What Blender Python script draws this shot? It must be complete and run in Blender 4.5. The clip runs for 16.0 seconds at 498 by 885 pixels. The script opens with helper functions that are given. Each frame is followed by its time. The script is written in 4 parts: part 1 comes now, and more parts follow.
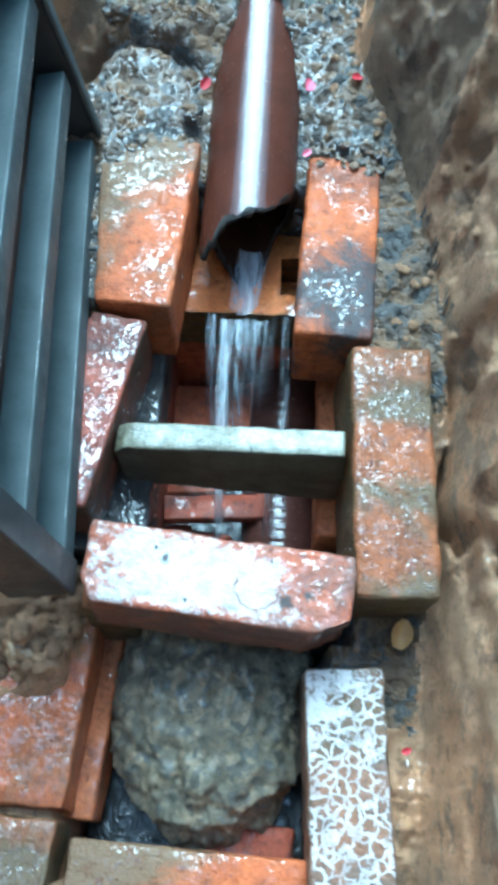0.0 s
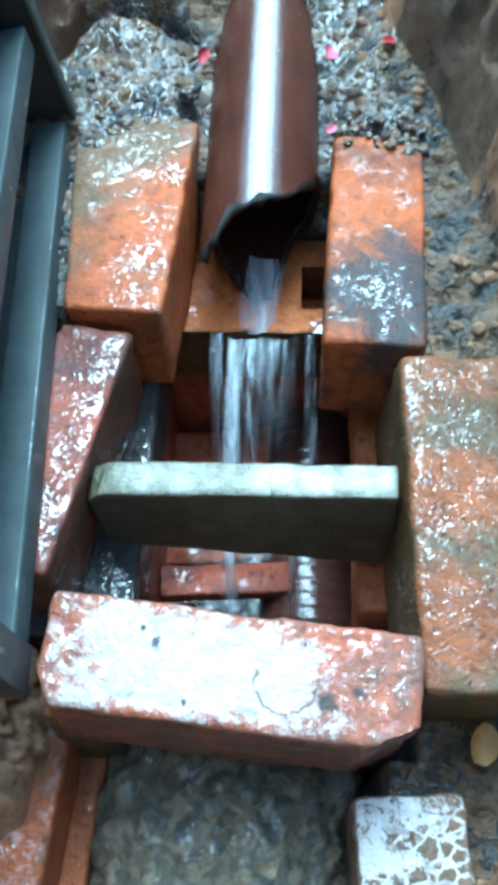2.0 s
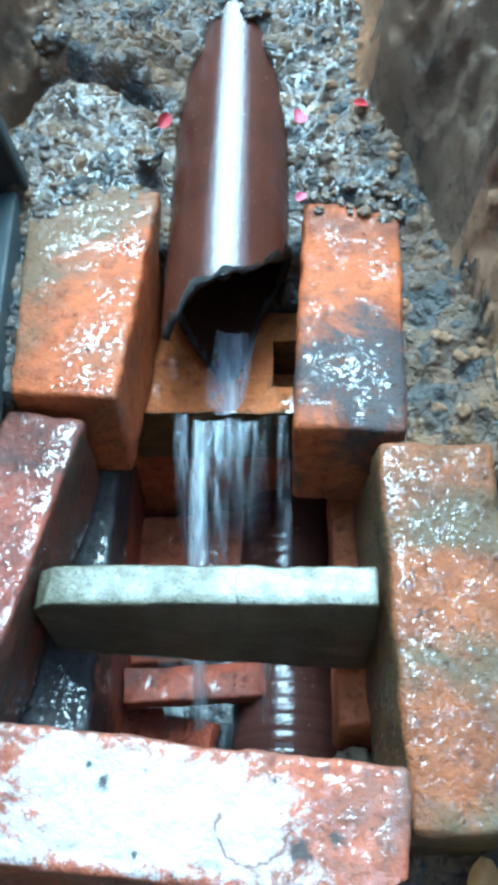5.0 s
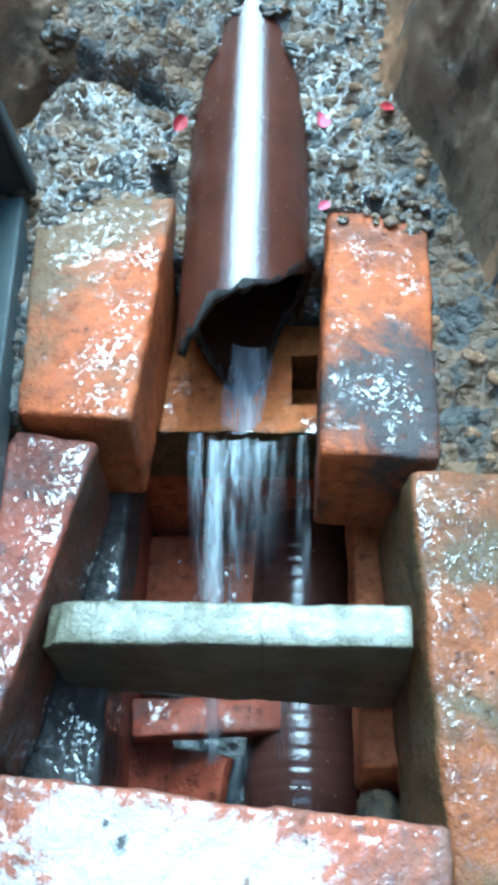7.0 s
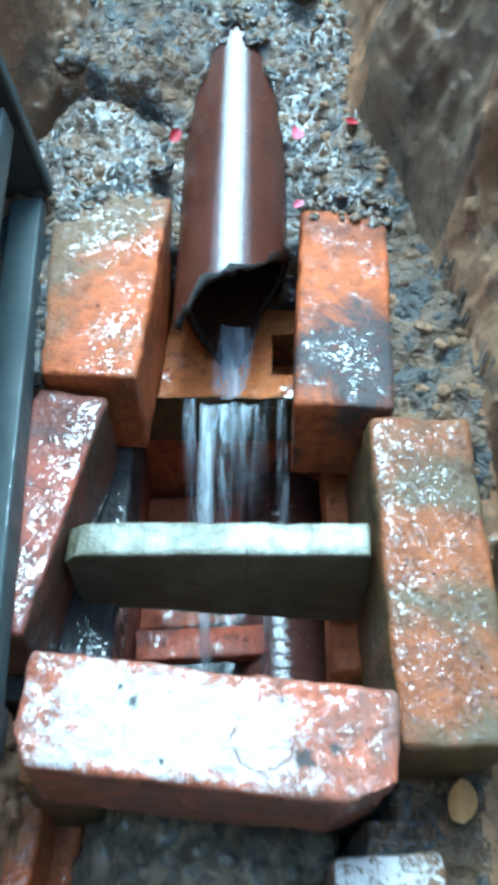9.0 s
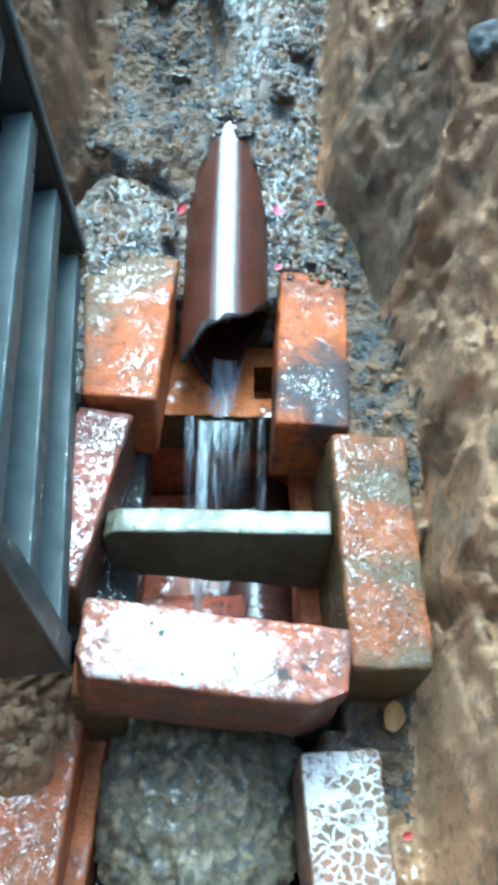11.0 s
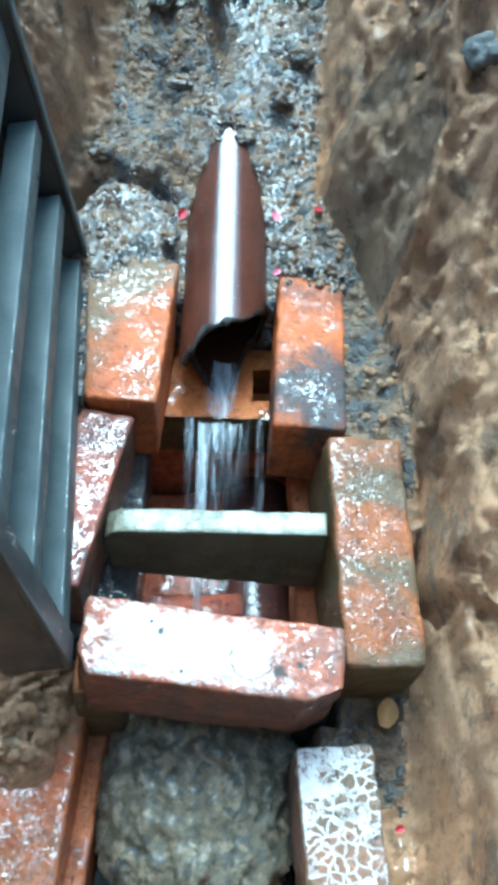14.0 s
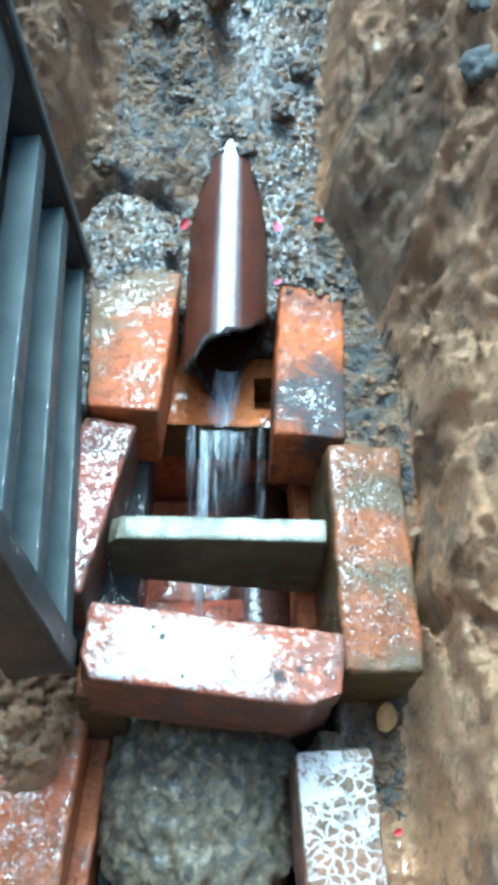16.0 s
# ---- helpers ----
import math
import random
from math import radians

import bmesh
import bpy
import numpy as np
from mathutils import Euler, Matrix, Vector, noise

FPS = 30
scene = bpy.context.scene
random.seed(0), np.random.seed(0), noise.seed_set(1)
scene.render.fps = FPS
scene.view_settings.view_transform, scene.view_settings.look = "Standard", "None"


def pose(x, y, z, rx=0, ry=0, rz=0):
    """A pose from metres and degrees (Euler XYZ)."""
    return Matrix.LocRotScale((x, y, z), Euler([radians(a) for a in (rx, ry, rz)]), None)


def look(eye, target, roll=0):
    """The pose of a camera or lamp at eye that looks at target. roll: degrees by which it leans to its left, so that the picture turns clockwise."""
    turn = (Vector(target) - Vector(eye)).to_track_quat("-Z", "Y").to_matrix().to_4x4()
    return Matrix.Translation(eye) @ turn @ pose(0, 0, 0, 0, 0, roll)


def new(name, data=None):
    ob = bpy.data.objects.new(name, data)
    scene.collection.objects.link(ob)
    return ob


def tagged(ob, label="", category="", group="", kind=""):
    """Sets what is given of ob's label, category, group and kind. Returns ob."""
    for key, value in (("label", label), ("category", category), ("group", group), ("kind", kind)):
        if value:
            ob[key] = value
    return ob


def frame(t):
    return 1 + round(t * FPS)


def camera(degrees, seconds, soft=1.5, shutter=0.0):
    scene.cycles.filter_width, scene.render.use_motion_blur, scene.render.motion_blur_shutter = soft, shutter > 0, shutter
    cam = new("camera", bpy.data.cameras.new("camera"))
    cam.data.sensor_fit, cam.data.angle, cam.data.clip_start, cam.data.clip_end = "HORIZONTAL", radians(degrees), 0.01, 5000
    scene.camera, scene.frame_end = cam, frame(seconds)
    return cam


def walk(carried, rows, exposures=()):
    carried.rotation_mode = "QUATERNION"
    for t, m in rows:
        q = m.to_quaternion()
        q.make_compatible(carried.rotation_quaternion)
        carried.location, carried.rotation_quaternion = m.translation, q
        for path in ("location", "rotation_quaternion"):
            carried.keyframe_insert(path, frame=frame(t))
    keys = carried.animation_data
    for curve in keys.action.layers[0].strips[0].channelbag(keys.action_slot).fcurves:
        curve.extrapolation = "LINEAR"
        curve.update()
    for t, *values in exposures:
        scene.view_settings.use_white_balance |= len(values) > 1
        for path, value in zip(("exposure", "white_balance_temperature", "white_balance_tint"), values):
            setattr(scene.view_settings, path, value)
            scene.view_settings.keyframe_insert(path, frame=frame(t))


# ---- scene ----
cam = camera(29.9, 16.0, soft=4.6, shutter=0.4)
PATH = [
    (0, (0.054, -0.595, 0.949), (-0.009, 0.244, -0.866), -1.1),
    (0.5, (0.051, -0.582, 0.882), (-0.048, 0.331, -0.894), -4.7),
    (1, (0.055, -0.558, 0.817), (-0.046, 0.452, -0.906), -3.6),
    (1.5, (0.056, -0.542, 0.767), (-0.025, 0.508, -0.934), -3.0),
    (2, (0.043, -0.531, 0.72), (-0.053, 0.483, -1.001), -3.4),
    (2.5, (0.057, -0.516, 0.693), (-0.089, 0.44, -1.058), -6.3),
    (3, (0.066, -0.503, 0.687), (-0.039, 0.538, -1.017), -3.9),
    (3.5, (0.062, -0.499, 0.696), (-0.015, 0.605, -0.97), -3.2),
    (4, (0.064, -0.497, 0.695), (-0.02, 0.625, -0.958), -3.3),
    (6.5, (0.039, -0.431, 0.652), (-0.019, 0.661, -1.023), -2.1),
    (7, (0.034, -0.431, 0.657), (-0.022, 0.672, -1.01), -1.6),
    (7.5, (0.034, -0.436, 0.66), (-0.024, 0.689, -0.992), -2.0),
    (8, (0.037, -0.441, 0.663), (-0.019, 0.713, -0.969), -2.5),
    (8.5, (0.032, -0.463, 0.667), (-0.016, 0.696, -0.963), -1.4),
    (9, (0.04, -0.549, 0.727), (0.008, 0.603, -0.908), -0.8),
    (9.5, (0.023, -0.616, 0.806), (0.043, 0.557, -0.814), 1.6),
    (12, (-0.006, -0.703, 0.943), (0.078, 0.477, -0.669), 5.3),
    (12.5, (0.004, -0.704, 0.949), (0.067, 0.468, -0.67), 4.2),
    (13, (-0.003, -0.707, 0.942), (0.08, 0.465, -0.677), 5.1),
    (13.5, (-0.007, -0.706, 0.944), (0.083, 0.457, -0.681), 5.8),
    (14, (-0.004, -0.705, 0.944), (0.079, 0.468, -0.673), 5.3),
    (14.5, (0.011, -0.706, 0.954), (0.051, 0.48, -0.656), 3.1),
    (15, (0.002, -0.703, 0.952), (0.061, 0.498, -0.646), 3.8),
    (15.5, (0.006, -0.705, 0.961), (0.061, 0.507, -0.63), 3.4),
    (16, (0.001, -0.711, 0.958), (0.071, 0.471, -0.654), 4.7),
]
walk(cam, [(t, look(eye, target, roll)) for t, eye, target, roll in PATH], exposures=[(0.0, 1.64, 4140, -20), (2.5, 1.64, 4140, -20), (4.0, 1.71, 4140, -20), (8.5, 1.73, 4150, -20), (12.0, 1.81, 4350, -19), (16.0, 1.81, 4350, -19)])

# ---- light: bright overcast sky, brightest ahead of the camera ----
SUN_ELEV, SUN_AZ = 58.0, -3.0
world = bpy.data.worlds.new("sky")
scene.world = world
world.use_nodes = True
wn, wl = world.node_tree.nodes, world.node_tree.links
sky = wn.new("ShaderNodeTexSky")
sky.sky_type = "NISHITA"
sky.sun_disc = False
sky.sun_elevation = radians(SUN_ELEV)
sky.sun_rotation = radians(SUN_AZ)
sky.air_density, sky.dust_density, sky.ozone_density = 1.0, 4.0, 1.0
wl.new(sky.outputs[0], wn["Background"].inputs[0])
wn["Background"].inputs[1].default_value = 0.15
sun_data = bpy.data.lights.new("sun", "SUN")
sun_data.energy, sun_data.angle, sun_data.color = 1.15, radians(36), (1.0, 0.985, 0.96)
sun = new("sun", sun_data)
a, e = radians(SUN_AZ), radians(SUN_ELEV)
sun.matrix_world = look((3 * math.sin(a) * math.cos(e), 3 * math.cos(a) * math.cos(e), 3 * math.sin(e)), (0, 0, 0))


# ---- material helpers ----
class Nodes:
    """A small node-tree builder."""

    def __init__(self, name):
        self.m = bpy.data.materials.new(name)
        self.m.use_nodes = True
        self.t = self.m.node_tree
        self.bsdf = self.t.nodes["Principled BSDF"]
        self.co = self.t.nodes.new("ShaderNodeTexCoord").outputs["Object"]

    def put(self, socket, value):
        if hasattr(value, "is_output"):
            self.t.links.new(value, socket)
        else:
            socket.default_value = value

    def noise(self, scale, detail=4, rough=0.6, distort=0.0, co=None):
        n = self.t.nodes.new("ShaderNodeTexNoise")
        n.inputs["Scale"].default_value, n.inputs["Detail"].default_value = scale, detail
        n.inputs["Roughness"].default_value, n.inputs["Distortion"].default_value = rough, distort
        self.t.links.new(co or self.co, n.inputs["Vector"])
        return n.outputs["Fac"]

    def voronoi(self, scale, feature="DISTANCE_TO_EDGE", co=None, out="Distance"):
        n = self.t.nodes.new("ShaderNodeTexVoronoi")
        n.feature = feature
        n.inputs["Scale"].default_value = scale
        self.t.links.new(co or self.co, n.inputs["Vector"])
        return n.outputs[out]

    def ramp(self, fac, *stops):
        n = self.t.nodes.new("ShaderNodeValToRGB")
        el = n.color_ramp.elements
        while len(el) < len(stops):
            el.new(0.5)
        for s, (p, c) in zip(el, stops):
            s.position = p
            s.color = (c, c, c, 1) if not hasattr(c, "__len__") else (*c, 1)
        self.t.links.new(fac, n.inputs[0])
        return n.outputs[0]

    def mix(self, fac, one, two, blend="MIX"):
        n = self.t.nodes.new("ShaderNodeMix")
        n.data_type, n.blend_type = "RGBA", blend
        for s, v in ((n.inputs[0], fac), (n.inputs[6], one), (n.inputs[7], two)):
            self.put(s, (*v, 1) if isinstance(v, tuple) and len(v) == 3 else v)
        return n.outputs[2]

    def math(self, op, *values):
        n = self.t.nodes.new("ShaderNodeMath")
        n.operation = op
        for s, v in zip(n.inputs, values):
            self.put(s, v)
        return n.outputs[0]

    def xyz(self):
        n = self.t.nodes.new("ShaderNodeSeparateXYZ")
        self.t.links.new(self.co, n.inputs[0])
        return n.outputs

    def scaled(self, x, y, z):
        n = self.t.nodes.new("ShaderNodeMapping")
        n.inputs["Scale"].default_value = (x, y, z)
        self.t.links.new(self.co, n.inputs["Vector"])
        return n.outputs[0]

    def random(self):
        return self.t.nodes.new("ShaderNodeObjectInfo").outputs["Random"]

    def island(self):
        return self.t.nodes.new("ShaderNodeNewGeometry").outputs["Random Per Island"]

    def bump(self, height, strength, distance=0.01, under=None):
        n = self.t.nodes.new("ShaderNodeBump")
        n.inputs["Strength"].default_value, n.inputs["Distance"].default_value = strength, distance
        self.t.links.new(height, n.inputs["Height"])
        if under:
            self.t.links.new(under, n.inputs["Normal"])
        return n.outputs[0]

    def film(self, scale=40, dry=0.56, strength=0.5, least=0.03):
        """Water standing in thin squiggles, beads and small puddles where a broad noise passes dry; elsewhere the surface is only damp."""
        region = self.ramp(self.noise(scale * 0.35, 5, 0.65, 0.6), (dry - 0.17, 0.0), (dry - 0.05, 1.0))
        bend = self.warped(scale * 1.1, 0.55 / scale)
        ridge = self.math("ABSOLUTE", self.math("SUBTRACT", self.noise(scale * 1.5, 2, 0.5, 0.6, bend), 0.5))
        cut = self.ramp(self.noise(scale * 0.8, 3), (0.42, 0.0), (0.50, 1.0))
        lines = self.math("MULTIPLY", self.ramp(ridge, (0.016, 1.0), (0.042, 0.0)), cut)
        beads = self.ramp(self.voronoi(scale * 2.6, "F1", co=bend), (0.20, 1.0), (0.30, 0.0))
        pools = self.ramp(self.noise(scale, 5, 0.62, 1.0), (dry + 0.08, 0.0), (dry + 0.11, 1.0))
        share = self.math("MULTIPLY", self.math("MAXIMUM", lines, beads), region)
        share = self.math("MAXIMUM", self.math("MAXIMUM", share, pools), least)
        n = self.bump(self.noise(scale * 2, 2, 0.5, 0.8), strength * 0.6, 0.0015)
        self.t.links.new(n, self.bsdf.inputs["Coat Normal"])
        self.t.links.new(share, self.bsdf.inputs["Coat Weight"])
        return share

    def warped(self, scale, by):
        """Object coordinates, shifted about by a noise."""
        spin = self.t.nodes.new("ShaderNodeTexNoise")
        spin.inputs["Scale"].default_value, spin.inputs["Detail"].default_value = scale, 3
        self.t.links.new(self.co, spin.inputs["Vector"])
        small = self.t.nodes.new("ShaderNodeVectorMath")
        small.operation = "SCALE"
        small.inputs["Scale"].default_value = by
        self.t.links.new(spin.outputs["Color"], small.inputs[0])
        total = self.t.nodes.new("ShaderNodeVectorMath")
        self.t.links.new(self.co, total.inputs[0])
        self.t.links.new(small.outputs[0], total.inputs[1])
        return total.outputs[0]

    def net(self, scale=60, wide=0.05):
        """A squiggly network of water between small stones: their height and the water's share."""
        co = self.warped(60, 0.024)
        gap = self.voronoi(scale, co=co)
        fine = self.voronoi(scale * 1.9, co=co)
        wet = self.ramp(self.noise(16, 4, 0.65), (0.38, 0.08), (0.58, 0.80))
        share = self.math("MAXIMUM", self.ramp(gap, (wide * 0.5, 1.0), (wide, 0.0)), self.math("MULTIPLY", self.ramp(fine, (wide * 0.6, 1.0), (wide * 1.2, 0.0)), self.ramp(self.noise(30, 3), (0.48, 0.0), (0.56, 1.0))))
        share = self.math("MULTIPLY", share, wet)
        heap = self.math("ADD", self.math("MINIMUM", gap, 0.4), self.math("MULTIPLY", self.math("MINIMUM", fine, 0.4), 0.5))
        level = self.t.nodes.new("ShaderNodeCombineXYZ")
        level.inputs[1].default_value, level.inputs[2].default_value = -0.07, 1.0
        n = self.bump(self.noise(scale * 2.2, 3, 0.6, 0.8), 0.8, 0.003, level.outputs[0])
        self.t.links.new(n, self.bsdf.inputs["Coat Normal"])
        self.t.links.new(share, self.bsdf.inputs["Coat Weight"])
        return heap, share, self.voronoi(scale, "F1", co=co, out="Color")

    def done(self, colour, rough, normal=None, metal=0.0, spec=0.5, coat=0.0):
        b = self.bsdf
        self.put(b.inputs["Base Color"], (*colour, 1) if isinstance(colour, tuple) else colour)
        self.put(b.inputs["Roughness"], rough)
        b.inputs["Metallic"].default_value = metal
        b.inputs["Specular IOR Level"].default_value = spec
        b.inputs["Coat Weight"].default_value = coat
        b.inputs["Coat IOR"].default_value = 1.7
        b.inputs["Coat Roughness"].default_value = 0.06
        if normal:
            self.t.links.new(normal, b.inputs["Normal"])
        return self.m


def brick_material(name, light, dark, stain=(0.06, 0.055, 0.05), stained=0.35, lime_glare=0.0, half=(0.12, 0.04), limits=(0.1, 0.3), wet=0.58, film=40, lean=(0, 0), spots=(), netted=0, patch=None, bands=None, side=None, ripple=0.7):
    """Fired clay, wet in patches, with dark stains and, where its amount is above 0, a white limy top with sky glare
    painted in.
    """
    k = Nodes(name)
    light, dark = ((c[0], 0.97 * c[1], 0.97 * c[2]) for c in (light, dark))
    base = k.mix(k.ramp(k.noise(26, 7, 0.72), (0.36, 0.0), (0.62, 1.0)), light, tuple(0.8 * c for c in dark))
    base = k.mix(k.ramp(k.noise(9, 5, 0.7), (0.52, 0.0), (0.66, 0.55)), base, tuple(stain))
    base = k.mix(k.ramp(k.noise(160, 3), (0.45, 0.0), (0.75, 0.5)), base, tuple(0.55 * c for c in light))
    x, y, z = k.xyz()
    where = k.math("ADD", k.noise(14, 7, 0.7, 0.6), k.math("ADD", k.math("MULTIPLY", x, lean[0]), k.math("MULTIPLY", y, lean[1])))
    if patch:
        far = k.math("SQRT", k.math("ADD", k.math("POWER", k.math("SUBTRACT", x, patch[0]), 2.0), k.math("POWER", k.math("SUBTRACT", y, patch[1]), 2.0)))
        where = k.math("ADD", where, k.math("SUBTRACT", patch[2], k.math("MULTIPLY", far, patch[3])))
    if bands:
        wave = k.math("SINE", k.math("ADD", k.math("MULTIPLY", y, bands[0]), k.math("ADD", bands[1], k.math("MULTIPLY", k.noise(20, 4), 2.0))))
        where = k.math("ADD", where, k.math("MULTIPLY", wave, bands[2]))
    base = k.mix(k.ramp(where, (0.62 - 0.35 * stained, 0.0), (0.70, min(0.95, 3 * stained))), base, stain)
    base = k.mix(k.ramp(k.noise(75, 5, 0.7), (0.54, 0.0), (0.68, 0.7)), base, tuple(0.3 * c for c in dark))
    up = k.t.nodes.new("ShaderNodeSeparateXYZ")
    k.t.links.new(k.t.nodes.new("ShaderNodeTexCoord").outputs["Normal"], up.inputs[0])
    # Upright faces darkened in noisy patches: painted shade, and algae on the lip brick.
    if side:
        algae_and_shade = k.math("MULTIPLY", k.ramp(up.outputs[2], (0.3, side[3]), (0.75, 0.0)), k.ramp(k.noise(24, 6, 0.7, 0.0, k.scaled(1, 1, 2.2)), (0.30, 0.35), (0.56, 1.0)))
        base = k.mix(algae_and_shade, base, tuple(side[:3]))
    pits = k.ramp(k.voronoi(95, "F1", co=k.warped(80, 0.02)), (0.10, 1.0), (0.20, 0.0))
    pits = k.math("MULTIPLY", pits, k.ramp(k.noise(33, 3), (0.50, 0.0), (0.58, 1.0)))
    base = k.mix(k.math("MULTIPLY", pits, 0.75), base, tuple(0.22 * c for c in dark))
    film = k.net(netted, 0.05)[1] if netted else k.film(film, wet, ripple)
    # White of a limy skin plus the wet top's sky glare, painted as colour.
    if lime_glare:
        edge = k.math("SUBTRACT", 1.0, k.math("MAXIMUM", k.math("DIVIDE", k.math("ABSOLUTE", x), half[0]), k.math("DIVIDE", k.math("ABSOLUTE", y), half[1])))
        edge = k.math("ADD", k.math("SUBTRACT", edge, k.math("MULTIPLY", k.math("MAXIMUM", k.math("SUBTRACT", k.math("ADD", x, k.math("MULTIPLY", y, 0.7)), 0.028), 0.0), 0.0 if netted else 10.0)), k.math("MULTIPLY", k.math("SUBTRACT", k.noise(46, 8, 0.82, 0.5), 0.5), 2.4))
        top = k.ramp(up.outputs[2], (0.6, 0.0), (0.85, 1.0))
        mask = k.math("MULTIPLY", k.math("MULTIPLY", k.ramp(edge, (limits[0], 0.0), (limits[1], 1.0)), top), lime_glare)
        if netted:
            # Lace lines and solid white: highlights of the wet top put into the colour.
            lace = k.ramp(k.voronoi(84, co=k.warped(75, 0.016)), (0.06, 1.0), (0.15, 0.0))
            solid = k.ramp(k.math("ADD", k.noise(38, 5, 0.7), k.math("SUBTRACT", k.math("MULTIPLY", y, 2.4), k.math("MULTIPLY", x, 3.0))), (0.73, 0.0), (0.80, 1.0))
            mask = k.math("MULTIPLY", mask, k.math("MAXIMUM", k.math("MULTIPLY", lace, k.ramp(k.noise(45, 4), (0.36, 0.35), (0.56, 0.9))), solid))
        white = k.mix(k.noise(60, 5), (0.74, 0.71, 0.68), (0.46, 0.40, 0.37))
        base = k.mix(mask, base, white)
        for sx, sy, sr in spots:
            far = k.math("SQRT", k.math("ADD", k.math("POWER", k.math("SUBTRACT", x, sx), 2.0), k.math("POWER", k.math("SUBTRACT", y, sy), 2.0)))
            far = k.math("ADD", far, k.math("MULTIPLY", k.math("SUBTRACT", k.noise(150, 4), 0.5), 0.014))
            spot = k.ramp(k.math("DIVIDE", far, sr), (0.45, 0.95), (1.25, 0.0))
            base = k.mix(spot, base, (0.07, 0.065, 0.06))
            film = k.math("MULTIPLY", film, k.math("SUBTRACT", 1.0, spot))
        if spots:
            curl = k.math("SQRT", k.math("ADD", k.math("POWER", k.math("SUBTRACT", x, 0.036), 2.0), k.math("POWER", k.math("SUBTRACT", y, -0.004), 2.0)))
            curl = k.math("ABSOLUTE", k.math("SUBTRACT", k.math("ADD", curl, k.math("MULTIPLY", k.noise(70, 4), 0.014)), 0.028))
            curl = k.math("MULTIPLY", k.ramp(k.math("MULTIPLY", curl, 100.0), (0.05, 0.85), (0.12, 0.0)), k.ramp(k.math("MULTIPLY", y, 10.0), (0.0, 1.0), (0.03, 0.0)))
            base = k.mix(curl, base, (0.20, 0.10, 0.07))
            k.t.links.new(film, k.bsdf.inputs["Coat Weight"])
    rough = k.mix(film, (0.62, 0.62, 0.62), (0.35, 0.35, 0.35))
    n1 = k.bump(k.noise(55, 5, 0.6), 0.7, 0.007)
    n1 = k.bump(pits, 0.6, -0.003, n1)
    n2 = k.bump(k.noise(260, 4, 0.65), 0.55, 0.003, n1)
    return k.done(base, rough, n2, spec=0.22)


BRICK = brick_material("wet_orange_brick", (0.54, 0.16, 0.065), (0.42, 0.11, 0.045), stained=0.25)
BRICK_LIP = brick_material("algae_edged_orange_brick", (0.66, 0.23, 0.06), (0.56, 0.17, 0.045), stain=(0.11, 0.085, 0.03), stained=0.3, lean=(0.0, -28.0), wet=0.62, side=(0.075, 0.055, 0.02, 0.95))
BRICK_MUD = brick_material("muddy_orange_brick", (0.52, 0.15, 0.045), (0.40, 0.115, 0.038), stain=(0.18, 0.12, 0.065), stained=0.48, lean=(-5.0, 1.8), wet=0.60, film=64)
BRICK_BRIGHT = brick_material("bright_orange_brick", (0.70, 0.25, 0.09), (0.58, 0.18, 0.07), stained=0.15, wet=0.64)
BRICK_FRONT = brick_material("soil_smeared_orange_brick", (0.48, 0.14, 0.045), (0.33, 0.10, 0.036), stain=(0.16, 0.10, 0.045), stained=0.55, lean=(-1.0, 1.2), wet=0.47, film=95)
BRICK_SOOT = brick_material("soot_stained_brick", (0.54, 0.155, 0.04), (0.42, 0.115, 0.032), stain=(0.05, 0.05, 0.05), stained=0.40, wet=0.66, film=80, patch=(0.008, -0.062, 0.40, 5.0))
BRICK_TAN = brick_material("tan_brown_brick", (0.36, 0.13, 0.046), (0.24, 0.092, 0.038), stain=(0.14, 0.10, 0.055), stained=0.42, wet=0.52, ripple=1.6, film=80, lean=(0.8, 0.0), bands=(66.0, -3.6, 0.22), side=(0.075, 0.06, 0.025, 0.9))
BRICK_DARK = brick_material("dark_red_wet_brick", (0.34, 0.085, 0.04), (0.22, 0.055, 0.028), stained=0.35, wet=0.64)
BRICK_PALE = brick_material("pale_red_limy_brick", (0.38, 0.10, 0.05), (0.22, 0.065, 0.04), stained=0.25, lime_glare=0.06, half=(0.06, 0.14), limits=(0.25, 0.75), wet=0.47, film=78, side=(0.07, 0.05, 0.03, 0.85))
BRICK_WHITE = brick_material("lime_and_glare_brick", (0.46, 0.15, 0.075), (0.30, 0.115, 0.07), stain=(0.16, 0.115, 0.09), stained=0.42, lime_glare=0.9, half=(0.120, 0.041), limits=(0.06, 0.30), wet=0.50, ripple=1.4, film=70, side=(0.125, 0.072, 0.058, 0.95), spots=((0.062, -0.014, 0.0085), (0.082, -0.006, 0.006), (-0.052, 0.010, 0.0048), (-0.062, 0.018, 0.003), (-0.028, -0.026, 0.003), (0.045, 0.022, 0.0025)))
BRICK_MOTTLED = brick_material("mottled_wet_glare_brick", (0.30, 0.155, 0.085), (0.16, 0.11, 0.075), stain=(0.12, 0.085, 0.045), stained=0.4, lime_glare=1.0, half=(0.045, 0.15), limits=(-0.10, 0.16), netted=62)
BRICK_LEDGE = brick_material("slimy_dark_gap_shade_brick", (0.075, 0.068, 0.06), (0.03, 0.028, 0.026), stained=0.4, wet=0.54, film=60)


